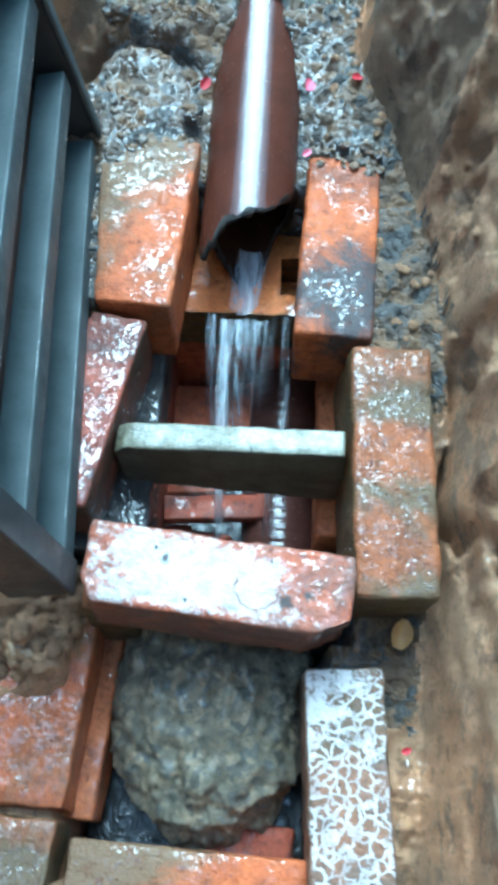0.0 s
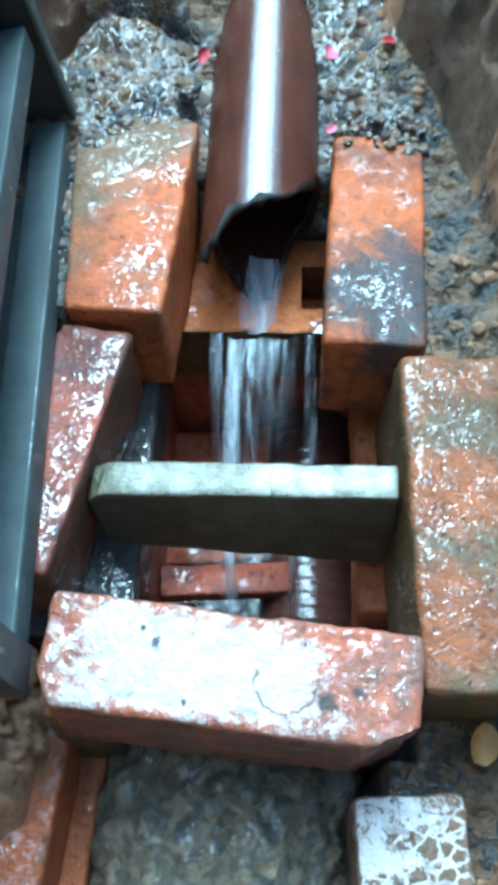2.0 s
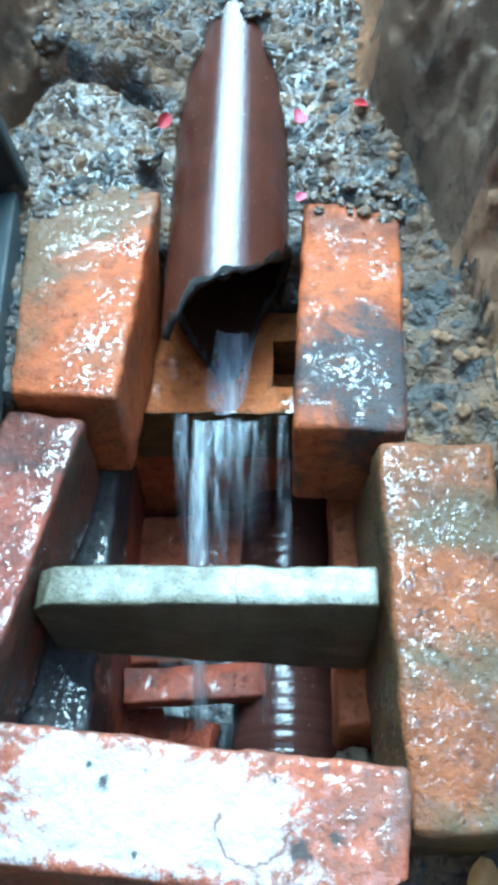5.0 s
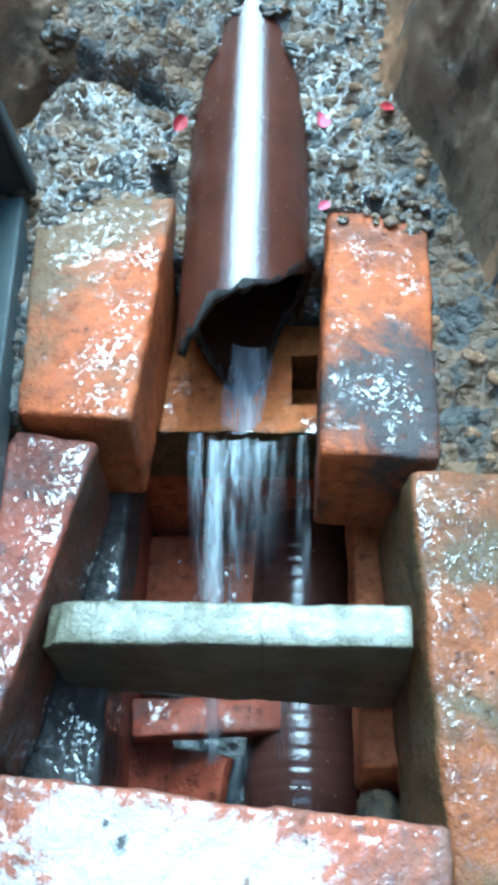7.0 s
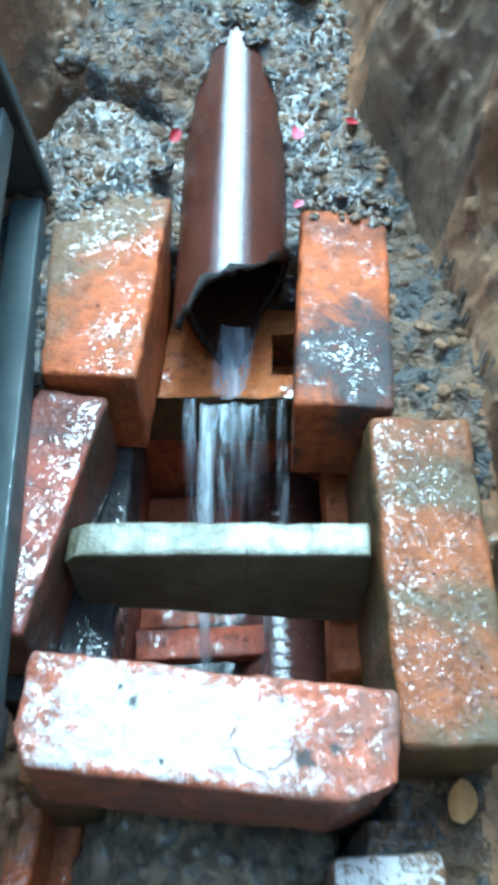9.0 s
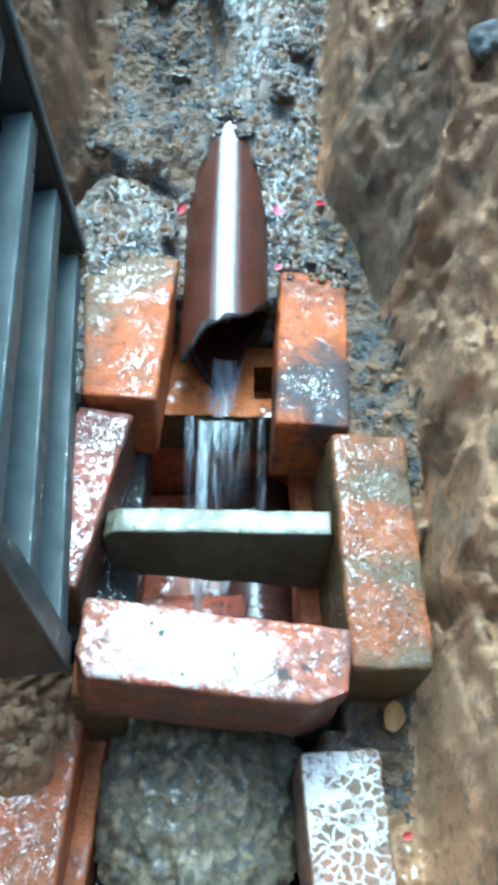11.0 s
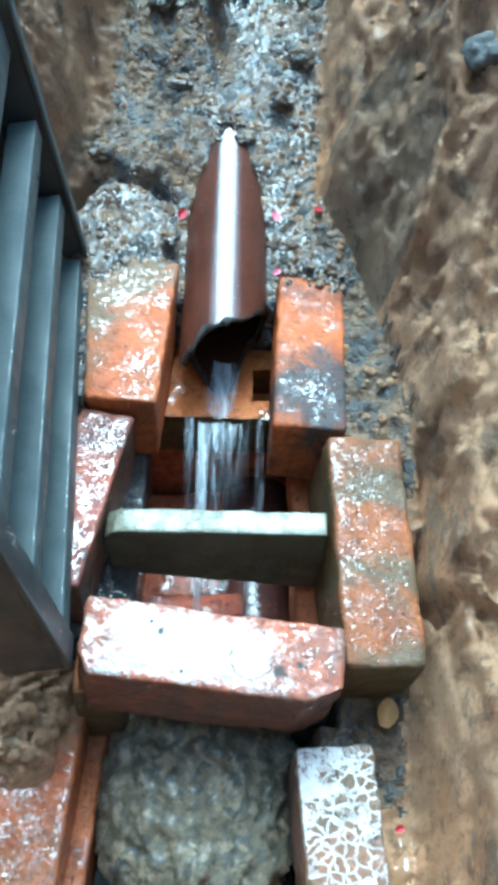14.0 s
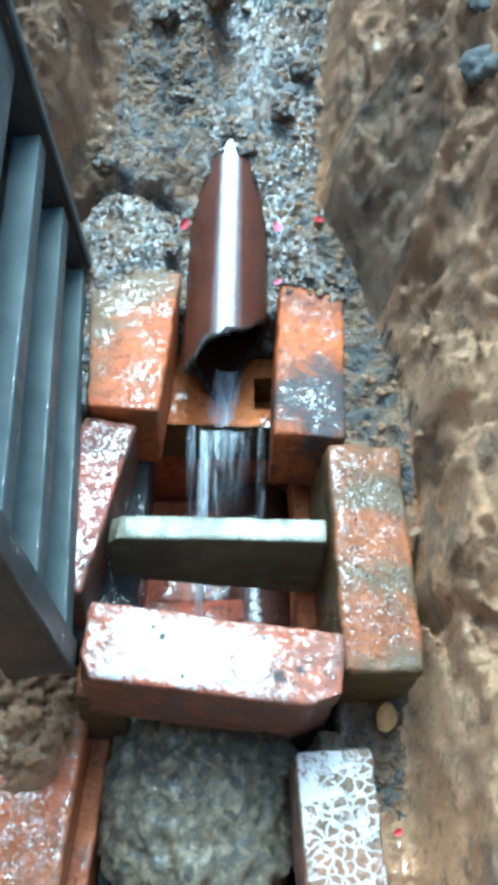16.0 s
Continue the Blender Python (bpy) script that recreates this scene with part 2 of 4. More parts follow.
def slab_material():
    k = Nodes("algae_concrete_lit_top")
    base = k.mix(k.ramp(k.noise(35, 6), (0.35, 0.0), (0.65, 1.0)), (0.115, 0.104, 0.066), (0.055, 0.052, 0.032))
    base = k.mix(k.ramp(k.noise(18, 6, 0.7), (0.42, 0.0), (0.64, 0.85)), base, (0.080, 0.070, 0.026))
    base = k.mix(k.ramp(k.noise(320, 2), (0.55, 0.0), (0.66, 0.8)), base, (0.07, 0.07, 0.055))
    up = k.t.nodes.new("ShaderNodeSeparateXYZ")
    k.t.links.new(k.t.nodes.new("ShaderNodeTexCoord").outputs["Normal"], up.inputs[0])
    # Top face paler than the algae-stained sides: sky sheen and side shade painted in.
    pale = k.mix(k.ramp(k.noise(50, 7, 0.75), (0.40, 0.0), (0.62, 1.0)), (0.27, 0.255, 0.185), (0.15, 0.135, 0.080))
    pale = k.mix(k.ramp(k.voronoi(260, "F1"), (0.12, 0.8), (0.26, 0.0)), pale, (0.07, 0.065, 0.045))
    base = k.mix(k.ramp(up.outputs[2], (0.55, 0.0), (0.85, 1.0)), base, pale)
    x, y, z = k.xyz()
    crack = k.math("ABSOLUTE", k.math("ADD", k.math("SUBTRACT", x, 0.022), k.math("MULTIPLY", k.math("SUBTRACT", k.noise(60, 3), 0.5), 0.012)))
    base = k.mix(k.ramp(k.math("MULTIPLY", crack, 100.0), (0.04, 0.8), (0.10, 0.0)), base, (0.04, 0.035, 0.025))
    grain = k.bump(k.noise(300, 4, 0.7), 0.3, 0.0010)
    k.t.links.new(k.bump(k.noise(60, 4), 0.2, 0.003, grain), k.bsdf.inputs["Coat Normal"])
    k.t.links.new(k.ramp(k.noise(45, 5, 0.7), (0.42, 0.12), (0.62, 0.7)), k.bsdf.inputs["Coat Weight"])
    n = k.bump(k.noise(70, 5), 0.6, 0.006)
    m = k.done(base, k.ramp(k.noise(40, 4), (0.35, 0.4), (0.65, 0.6)), k.bump(k.noise(380, 3), 0.7, 0.003, n))
    k.bsdf.inputs["Coat Roughness"].default_value = 0.13
    return m


SLAB = slab_material()


def stone_material():
    k = Nodes("wet_grey_conglomerate")
    co = k.warped(45, 0.03)
    cell = k.voronoi(115, "F1", co=co, out="Color")
    lumps = k.voronoi(115, "SMOOTH_F1", co=co)
    base = k.mix(k.ramp(k.noise(24, 6, 0.7), (0.35, 0.0), (0.65, 1.0)), (0.46, 0.38, 0.25), (0.27, 0.235, 0.165))
    base = k.mix(k.ramp(cell, (0.55, 0.0), (0.75, 0.7)), base, (0.60, 0.46, 0.28))
    base = k.mix(k.ramp(cell, (0.2, 0.75), (0.35, 0.0)), base, (0.17, 0.17, 0.15))
    base = k.mix(k.ramp(k.noise(95, 5, 0.7), (0.5, 0.0), (0.66, 0.6)), base, (0.16, 0.14, 0.085))
    base = k.mix(k.ramp(k.noise(50, 7, 0.8, 0.5), (0.52, 0.0), (0.62, 0.6)), base, (0.15, 0.125, 0.08))
    n = k.bump(lumps, 0.8, -0.009)
    n = k.bump(k.noise(90, 7, 0.78), 1.0, 0.014, n)
    k.film(75, 0.50, 1.4)
    return k.done(base, k.ramp(k.noise(60, 4), (0.35, 0.35), (0.6, 0.6)), k.bump(k.noise(230, 5), 0.7, 0.004, n), spec=0.4)


STONE = stone_material()


def clay_material(name="wet_brown_clay", f=1.0, grey=1.0):
    def tone(*c):
        return (f * c[0] / grey, f * c[1], f * c[2] * grey)

    k = Nodes(name)
    base = k.mix(k.ramp(k.noise(9, 6, 0.6), (0.36, 0.0), (0.64, 1.0)), tone(0.60, 0.37, 0.20), tone(0.44, 0.27, 0.15))
    base = k.mix(k.ramp(k.noise(5, 4, 0.55), (0.52, 0.0), (0.64, 0.85)), base, tone(0.62, 0.34, 0.165))
    base = k.mix(k.ramp(k.noise(7.3, 5, 0.65, 0.0, k.scaled(1, 1, 1.7)), (0.56, 0.0), (0.63, 0.6)), base, tone(0.19, 0.16, 0.115))
    base = k.mix(k.ramp(k.noise(13, 6, 0.7, 0.0, k.scaled(1.3, 1, 1)), (0.60, 0.0), (0.66, 0.7)), base, tone(0.36, 0.16, 0.075))
    base = k.mix(k.ramp(k.noise(70, 8, 0.8), (0.52, 0.0), (0.66, 0.55)), base, (0.12, 0.086, 0.055))
    base = k.mix(k.ramp(k.noise(130, 5, 0.75), (0.55, 0.0), (0.68, 0.6)), base, tone(0.66, 0.45, 0.27))
    base = k.mix(k.ramp(k.noise(30, 7, 0.75, 0.0, k.scaled(1.4, 0.6, 1)), (0.56, 0.0), (0.63, 0.6)), base, tone(0.15, 0.115, 0.08))
    n = k.bump(k.noise(26, 4, 0.5), 0.6, 0.014)
    n = k.bump(k.noise(34, 6, 0.65, 0.4, k.scaled(1.6, 0.45, 0.9)), 0.5, 0.012, n)
    n = k.bump(k.noise(70, 8, 0.75), 1.0, 0.020, n)
    n = k.bump(k.noise(190, 5, 0.65), 0.7, 0.006, n)
    k.film(60, 0.64, 0.5, 0.0)
    return k.done(base, k.ramp(k.noise(30, 4), (0.35, 0.55), (0.65, 0.8)), n, spec=0.25)


CLAY = clay_material(f=1.28)
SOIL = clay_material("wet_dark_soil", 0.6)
LOAM = clay_material("wet_brown_loam", 1.08)
GREY_LOAM = clay_material("wet_grey_brown_loam", 0.72, 1.12)


def gravel_material():
    k = Nodes("wet_gravelly_soil")
    base = k.mix(k.ramp(k.noise(40, 6), (0.3, 0.0), (0.7, 1.0)), (0.145, 0.100, 0.062), (0.070, 0.055, 0.041))
    heap, share, cell = k.net(56, 0.060)
    x, y, z = k.xyz()
    share = k.math("MULTIPLY", share, k.ramp(k.math("ADD", x, k.math("MULTIPLY", k.noise(25, 3), 0.04)), (0.155, 1.0), (0.185, 0.12)))
    behind = k.math("MAXIMUM", k.ramp(k.math("ADD", y, k.math("MULTIPLY", k.noise(18, 3), 0.08)), (0.29, 1.0), (0.34, 0.3)), k.ramp(k.math("ADD", x, 0.5), (0.44, 0.0), (0.49, 1.0)))
    share = k.math("MULTIPLY", share, behind)
    off = k.math("ABSOLUTE", k.math("SUBTRACT", k.math("ADD", x, k.math("MULTIPLY", k.noise(12, 3), 0.09)), 0.080))
    rill = k.math("MULTIPLY", k.ramp(k.math("MULTIPLY", off, 10.0), (0.05, 1.0), (0.32, 0.0)), k.ramp(y, (0.37, 0.0), (0.43, 1.0)))
    rill = k.math("MULTIPLY", rill, k.ramp(k.noise(70, 4, 0.7, 1.0), (0.46, 0.0), (0.54, 0.8)))
    k.t.links.new(k.math("MAXIMUM", share, rill), k.bsdf.inputs["Coat Weight"])
    base = k.mix(k.ramp(cell, (0.25, 0.0), (0.35, 0.75), (0.6, 0.2), (0.85, 0.0)), base, (0.21, 0.125, 0.058))
    base = k.mix(k.ramp(cell, (0.62, 0.0), (0.72, 0.8)), base, (0.075, 0.075, 0.07))
    n = k.bump(heap, 0.7, 0.014)
    n = k.bump(k.noise(150, 4, 0.65), 0.7, 0.004, n)
    return k.done(base, k.ramp(k.noise(55, 4), (0.4, 0.4), (0.62, 0.65)), n, spec=0.35)


GRAVEL = gravel_material()


def pebble_material():
    k = Nodes("wet_pebble")
    r = k.math("FRACT", k.math("ADD", k.island(), k.random()))
    tint = k.ramp(r, (0.0, (0.09, 0.075, 0.058)), (0.3, (0.21, 0.14, 0.08)), (0.55, (0.13, 0.115, 0.095)), (0.8, (0.30, 0.175, 0.085)), (1.0, (0.22, 0.17, 0.115)))
    base = k.mix(k.ramp(k.noise(120, 4), (0.4, 0.0), (0.7, 0.7)), tint, (0.11, 0.09, 0.07))
    k.film(120, 0.55, 0.9)
    return k.done(base, k.ramp(k.noise(90, 3), (0.4, 0.3), (0.65, 0.5)), k.bump(k.noise(180, 5), 0.8, 0.003))


PEBBLE = pebble_material()


def pipe_material(name="brown_plastic_pipe", colour=(0.085, 0.027, 0.015)):
    k = Nodes(name)
    base = k.mix(k.ramp(k.noise(30, 5), (0.35, 0.0), (0.7, 0.8)), colour, tuple(0.6 * c for c in colour))
    base = k.mix(k.ramp(k.noise(220, 3), (0.66, 0.0), (0.74, 0.7)), base, (0.30, 0.19, 0.13))
    n = k.bump(k.noise(12, 3), 0.03, 0.01)
    k.t.links.new(k.bump(k.noise(230, 3, 0.6), 0.5, 0.0006), k.bsdf.inputs["Coat Normal"])
    return k.done(base, k.ramp(k.noise(130, 4), (0.4, 0.5), (0.7, 0.65)), k.bump(k.noise(200, 4), 0.22, 0.0016, n), spec=0.06, coat=0.65)


PIPE = pipe_material()
# Half-dark copy of the pipe colour: the bore's shade painted in.
PIPE_SHADED = pipe_material("shaded_pipe_inside", (0.042, 0.018, 0.011))
PIPE_LOW = pipe_material("wet_brown_outlet_pipe", (0.075, 0.03, 0.022))


def plain_material(name, one, two, rough, scale=60, bump=0.3, wet=0.0):
    k = Nodes(name)
    base = k.mix(k.ramp(k.noise(scale, 5), (0.3, 0.0), (0.7, 1.0)), one, two)
    if wet:
        k.film(55, wet)
    return k.done(base, k.ramp(k.noise(scale * 0.7, 4), (0.35, rough), (0.65, min(1.0, rough * 1.8))), k.bump(k.noise(scale * 3, 4), bump, 0.003))


BURNT = plain_material("charred_pipe_rim", (0.012, 0.011, 0.010), (0.035, 0.028, 0.02), 0.25, 150, 0.8)
GRATE = plain_material("wet_slate_grey_metal", (0.074, 0.090, 0.088), (0.042, 0.054, 0.054), 0.45, 25, 0.25, 0.66)
GRATE_DARK = plain_material("wet_dark_grey_metal", (0.040, 0.046, 0.048), (0.026, 0.029, 0.030), 0.4, 25, 0.2, 0.66)
GRATE_BACK = plain_material("rusty_brown_grey_metal", (0.075, 0.060, 0.052), (0.05, 0.05, 0.048), 0.5, 14, 0.3, 0.66)
LEAF = plain_material("yellow_leaf", (0.60, 0.36, 0.12), (0.42, 0.24, 0.08), 0.35, 90, 0.3)
PINK = plain_material("pink_petal", (0.80, 0.20, 0.28), (0.62, 0.12, 0.20), 0.4, 120, 0.2)
RED = plain_material("red_petal", (0.50, 0.03, 0.04), (0.34, 0.02, 0.03), 0.4, 120, 0.2)
CLOD = plain_material("tan_clay_lump", (0.42, 0.28, 0.15), (0.27, 0.17, 0.085), 0.4, 45, 0.9, 0.55)
ROOT = plain_material("thin_root", (0.30, 0.19, 0.09), (0.20, 0.12, 0.06), 0.6, 90, 0.3)
DEEP = plain_material("dark_pit_soil", (0.035, 0.026, 0.02), (0.02, 0.016, 0.013), 0.15, 40, 0.7)


def water_material(name="falling_water", most=1.0, fade=0.0, floor=0.06):
    """Streaky falling water: mostly clear, with bright aerated threads, thinning out to its sides."""
    k = Nodes(name)
    threads = k.noise(85, 3, 0.55, 0.2, k.scaled(1.5, 0.3, 0.035))
    g = k.t.nodes.new("ShaderNodeSeparateXYZ")
    k.t.links.new(k.t.nodes.new("ShaderNodeTexCoord").outputs["Generated"], g.inputs[0])
    side = k.math("POWER", k.math("MULTIPLY", k.math("MULTIPLY", g.outputs[0], k.math("SUBTRACT", 1.0, g.outputs[0])), 4.0), 1.5)
    fac = k.math("MULTIPLY", k.ramp(threads, (0.40, floor * most), (0.68, most)), side)
    if fade:
        fac = k.math("MULTIPLY", fac, k.ramp(g.outputs[2], (0.0, 0.0), (fade, 1.0)))
    b = k.bsdf
    b.inputs["Base Color"].default_value = (0.93, 0.97, 1.0, 1)
    b.inputs["Roughness"].default_value = 0.15
    k.t.links.new(fac, b.inputs["Alpha"])
    return k.m


WATER = water_material(most=0.66)
VEIL = water_material("thin_falling_water", 0.28, 0.5)
SPOUT = water_material("smooth_running_water", 0.62, 0.0, 0.45)


def pool_material():
    k = Nodes("shallow_dark_water")
    return k.done((0.028, 0.026, 0.022), 0.04, k.bump(k.noise(55, 4, 0.6, 1.0), 0.5, 0.006))


POOL = pool_material()


# ---- mesh helpers ----
def mesh_object(name, verts, faces, material, parent=None, label="", smooth=True):
    me = bpy.data.meshes.new(name)
    me.from_pydata([tuple(v) for v in verts], [], faces)
    me.update()
    if smooth:
        me.polygons.foreach_set("use_smooth", [True] * len(me.polygons))
    if material:
        me.materials.append(material)
    ob = new(name, me)
    if parent:
        ob.parent = parent
    if label:
        ob["label"] = label
    return ob


def steps(half, r, n):
    """Grid lines across a box side, closer at its rounded rims."""
    inner = np.linspace(-half + r, half - r, n + 1)
    return np.concatenate(([-half, -half + 0.45 * r], inner, [half - 0.45 * r, half]))


def rough_box(size, r=0.005, cell=0.009, amp=0.0012, chip=0.004, cuts=(), seed=0, shape=None):
    """Verts and faces of a worn block of that size round the origin: rounded, chipped rims, uneven sides, sliced by cuts (point, normal)."""
    h = [0.5 * s for s in size]
    ax = [steps(q, r, max(1, int(2 * q / cell))) for q in h]
    index, verts, faces = {}, [], []

    def vert(i, j, k):
        key = (i, j, k)
        if key not in index:
            p = Vector((ax[0][i], ax[1][j], ax[2][k]))
            core = Vector([min(max(p[n], -h[n] + r), h[n] - r) for n in range(3)])
            d = p - core
            d = d.normalized() if d.length > 1e-9 else Vector((0, 0, 1))
            rims = sum(abs(p[n]) > h[n] - 2.2 * r for n in range(3))
            q = core + d * r
            s = q * 1.0 + Vector((seed * 3.7, seed * 1.3, seed * 2.1))
            push = amp * (noise.noise(s * 45) + 0.6 * noise.noise(s * 120)) + 0.7 * amp * noise.noise(s * 14)
            if rims > 1:
                push -= chip * max(0.0, noise.noise(s * 38) + 0.25 * noise.noise(s * 110) - 0.05)
            q += d * push
            for pt, nor in cuts:
                n = Vector(nor).normalized()
                far = (q - Vector(pt)).dot(n) + 0.0022 * noise.noise(s * 60)
                if far > 0:
                    q -= n * far
            if shape:
                q = shape(q)
            index[key] = len(verts)
            verts.append(q)
        return index[key]

    size_n = [len(a) for a in ax]
    for axis in range(3):
        u, v = (axis + 1) % 3, (axis + 2) % 3
        for side in (0, size_n[axis] - 1):
            for i in range(size_n[u] - 1):
                for j in range(size_n[v] - 1):
                    quad = []
                    for du, dv in ((0, 0), (1, 0), (1, 1), (0, 1)):
                        c = [0, 0, 0]
                        c[axis], c[u], c[v] = side, i + du, j + dv
                        quad.append(vert(*c))
                    faces.append(quad if side else quad[::-1])
    return verts, faces


def block(name, material, size, place, label, category="brick", group="", parent=None, **how):
    ob = mesh_object(name, *rough_box(size, **how), material, parent)
    ob.matrix_world = pose(*place)
    if not parent:
        tagged(ob, label, category, group)
    return ob


def lump(name, material, radii, place, label="", category="", parent=None, detail=3, amp=0.12, freq=2.0, seed=0, rough=0.0):
    bm = bmesh.new()
    bmesh.ops.create_icosphere(bm, subdivisions=detail, radius=1)
    off = Vector((seed * 2.3, seed * 1.1, seed * 0.7))
    for v in bm.verts:
        k = 1 + amp * noise.noise(v.co * freq + off) + 0.4 * amp * noise.noise(v.co * freq * 3 + off)
        if rough:
            k += rough * (noise.noise(v.co * 5 + off) + 0.5 - 0.5 * noise.noise(v.co * 9 + off, noise_basis="VORONOI_F1") + 0.55 * noise.noise(v.co * 11 + off) + 0.4 * noise.noise(v.co * 21 + off) + 0.45 * noise.noise(v.co * 40 + off))
        v.co = Vector([c * k * q for c, q in zip(v.co, radii)])
    me = bpy.data.meshes.new(name)
    bm.to_mesh(me)
    bm.free()
    me.polygons.foreach_set("use_smooth", [True] * len(me.polygons))
    me.materials.append(material)
    ob = new(name, me)
    ob.matrix_world = pose(*place)
    if parent:
        ob.parent = parent
    if category:
        tagged(ob, label, category)
    return ob


# ---- ground: the trench, one sheet ----
def line(v, *pairs):
    return float(np.interp(v, [p[0] for p in pairs], [p[1] for p in pairs]))


def smooth(a, b, v):
    t = min(max((v - a) / (b - a), 0.0), 1.0)
    return t * t * (3 - 2 * t)


def bed(x, y):
    z = line(y, (-3, 0.05), (-1.2, -0.02), (-0.6, -0.03), (-0.38, -0.004), (-0.30, 0.02), (-0.12, 0.115), (0, 0.128), (0.10, 0.124), (0.155, 0.143), (0.2, 0.149), (0.25, 0.155), (0.3, 0.165), (0.36, 0.18), (0.42, 0.20), (0.5, 0.24), (0.6, 0.295), (0.7, 0.36), (1.0, 0.60), (1.4, 0.90), (2.0, 1.0))
    # a rounded heap beside the pipe, with a crack round its upper rim
    d = math.hypot(x + 0.118, 1.05 * (y - 0.19)) + 0.008 * noise.noise(Vector((x, y, 2)) * 22)
    upper = smooth(0.17, 0.22, y) * smooth(0.03, -0.03, x)
    z += upper * (0.012 * smooth(0.088, 0.125, d) - 0.034 * math.exp(-((d - 0.090) / 0.008) ** 2))
    return z


def foot_right(y):
    return line(y, (-3, 0.4), (-1.0, 0.25), (-0.6, 0.207), (-0.3, 0.212), (-0.1, 0.222), (0.02, 0.205), (0.15, 0.165), (0.28, 0.128), (0.45, 0.125), (0.8, 0.17), (1.3, 0.25))


def foot_left(y):
    return line(y, (-3, -0.5), (-1.0, -0.32), (-0.4, -0.27), (0.1, -0.24), (0.3, -0.19), (0.6, -0.16), (1.0, -0.2))


PIPE_X, PIPE_R, PIPE_Z, PIPE_FALL = 0.008, 0.0535, 0.083, 0.12


def along(x, y, *pts):
    """Distance from a bent line."""
    best = 9.0
    for (ax, ay), (bx, by) in zip(pts, pts[1:]):
        t = min(max(((x - ax) * (bx - ax) + (y - ay) * (by - ay)) / ((bx - ax) ** 2 + (by - ay) ** 2), 0.0), 1.0)
        best = min(best, math.hypot(x - ax - t * (bx - ax), y - ay - t * (by - ay)))
    return best


def cut_bank(x, y):
    """Spade cuts in the clay bank: a scooped hollow, ridges, an overhanging lump with a recess under it, a step and a crack."""
    p = Vector((x, y, 0))
    x, y = x + 0.010 * noise.noise(p * 18) + 0.004 * noise.noise(p * 50), y + 0.014 * noise.noise(p * 16 + Vector((5, 0, 0)))

    def hump(cx, cy, rx, ry):
        return math.exp(-((x - cx) / rx) ** 2 - ((y - cy) / ry) ** 2)

    h = -0.055 * hump(0.185, 0.20, 0.042, 0.085) + 0.016 * hump(0.165, 0.17, 0.014, 0.03)
    h += 0.045 * math.exp(-(along(x, y, (0.25, 0.30), (0.248, 0.18), (0.222, 0.10)) / 0.013) ** 2)
    h += 0.035 * math.exp(-(along(x, y, (0.285, 0.12), (0.262, 0.03), (0.25, -0.04)) / 0.013) ** 2)
    h += 0.022 * math.exp(-(along(x, y, (0.208, 0.10), (0.202, 0.04), (0.214, -0.04)) / 0.008) ** 2)
    h -= 0.016 * math.exp(-(along(x, y, (0.235, 0.10), (0.232, 0.03)) / 0.016) ** 2)
    h += 0.050 * hump(0.245, -0.075, 0.030, 0.045) * smooth(-0.112, -0.100, y)
    h -= 0.050 * hump(0.236, -0.132, 0.016, 0.026)
    h += 0.045 * smooth(0.238, 0.250, x) * smooth(-0.13, -0.17, y) * smooth(0.42, 0.30, x)
    h -= 0.030 * smooth(0.265, 0.275, x) * smooth(0.36, 0.30, x) * smooth(0.20, 0.215, y) * smooth(0.27, 0.25, y)
    h -= 0.060 * math.exp(-(along(x, y, (0.216, -0.13), (0.217, -0.20), (0.222, -0.27), (0.232, -0.30)) / 0.006) ** 2)
    return h


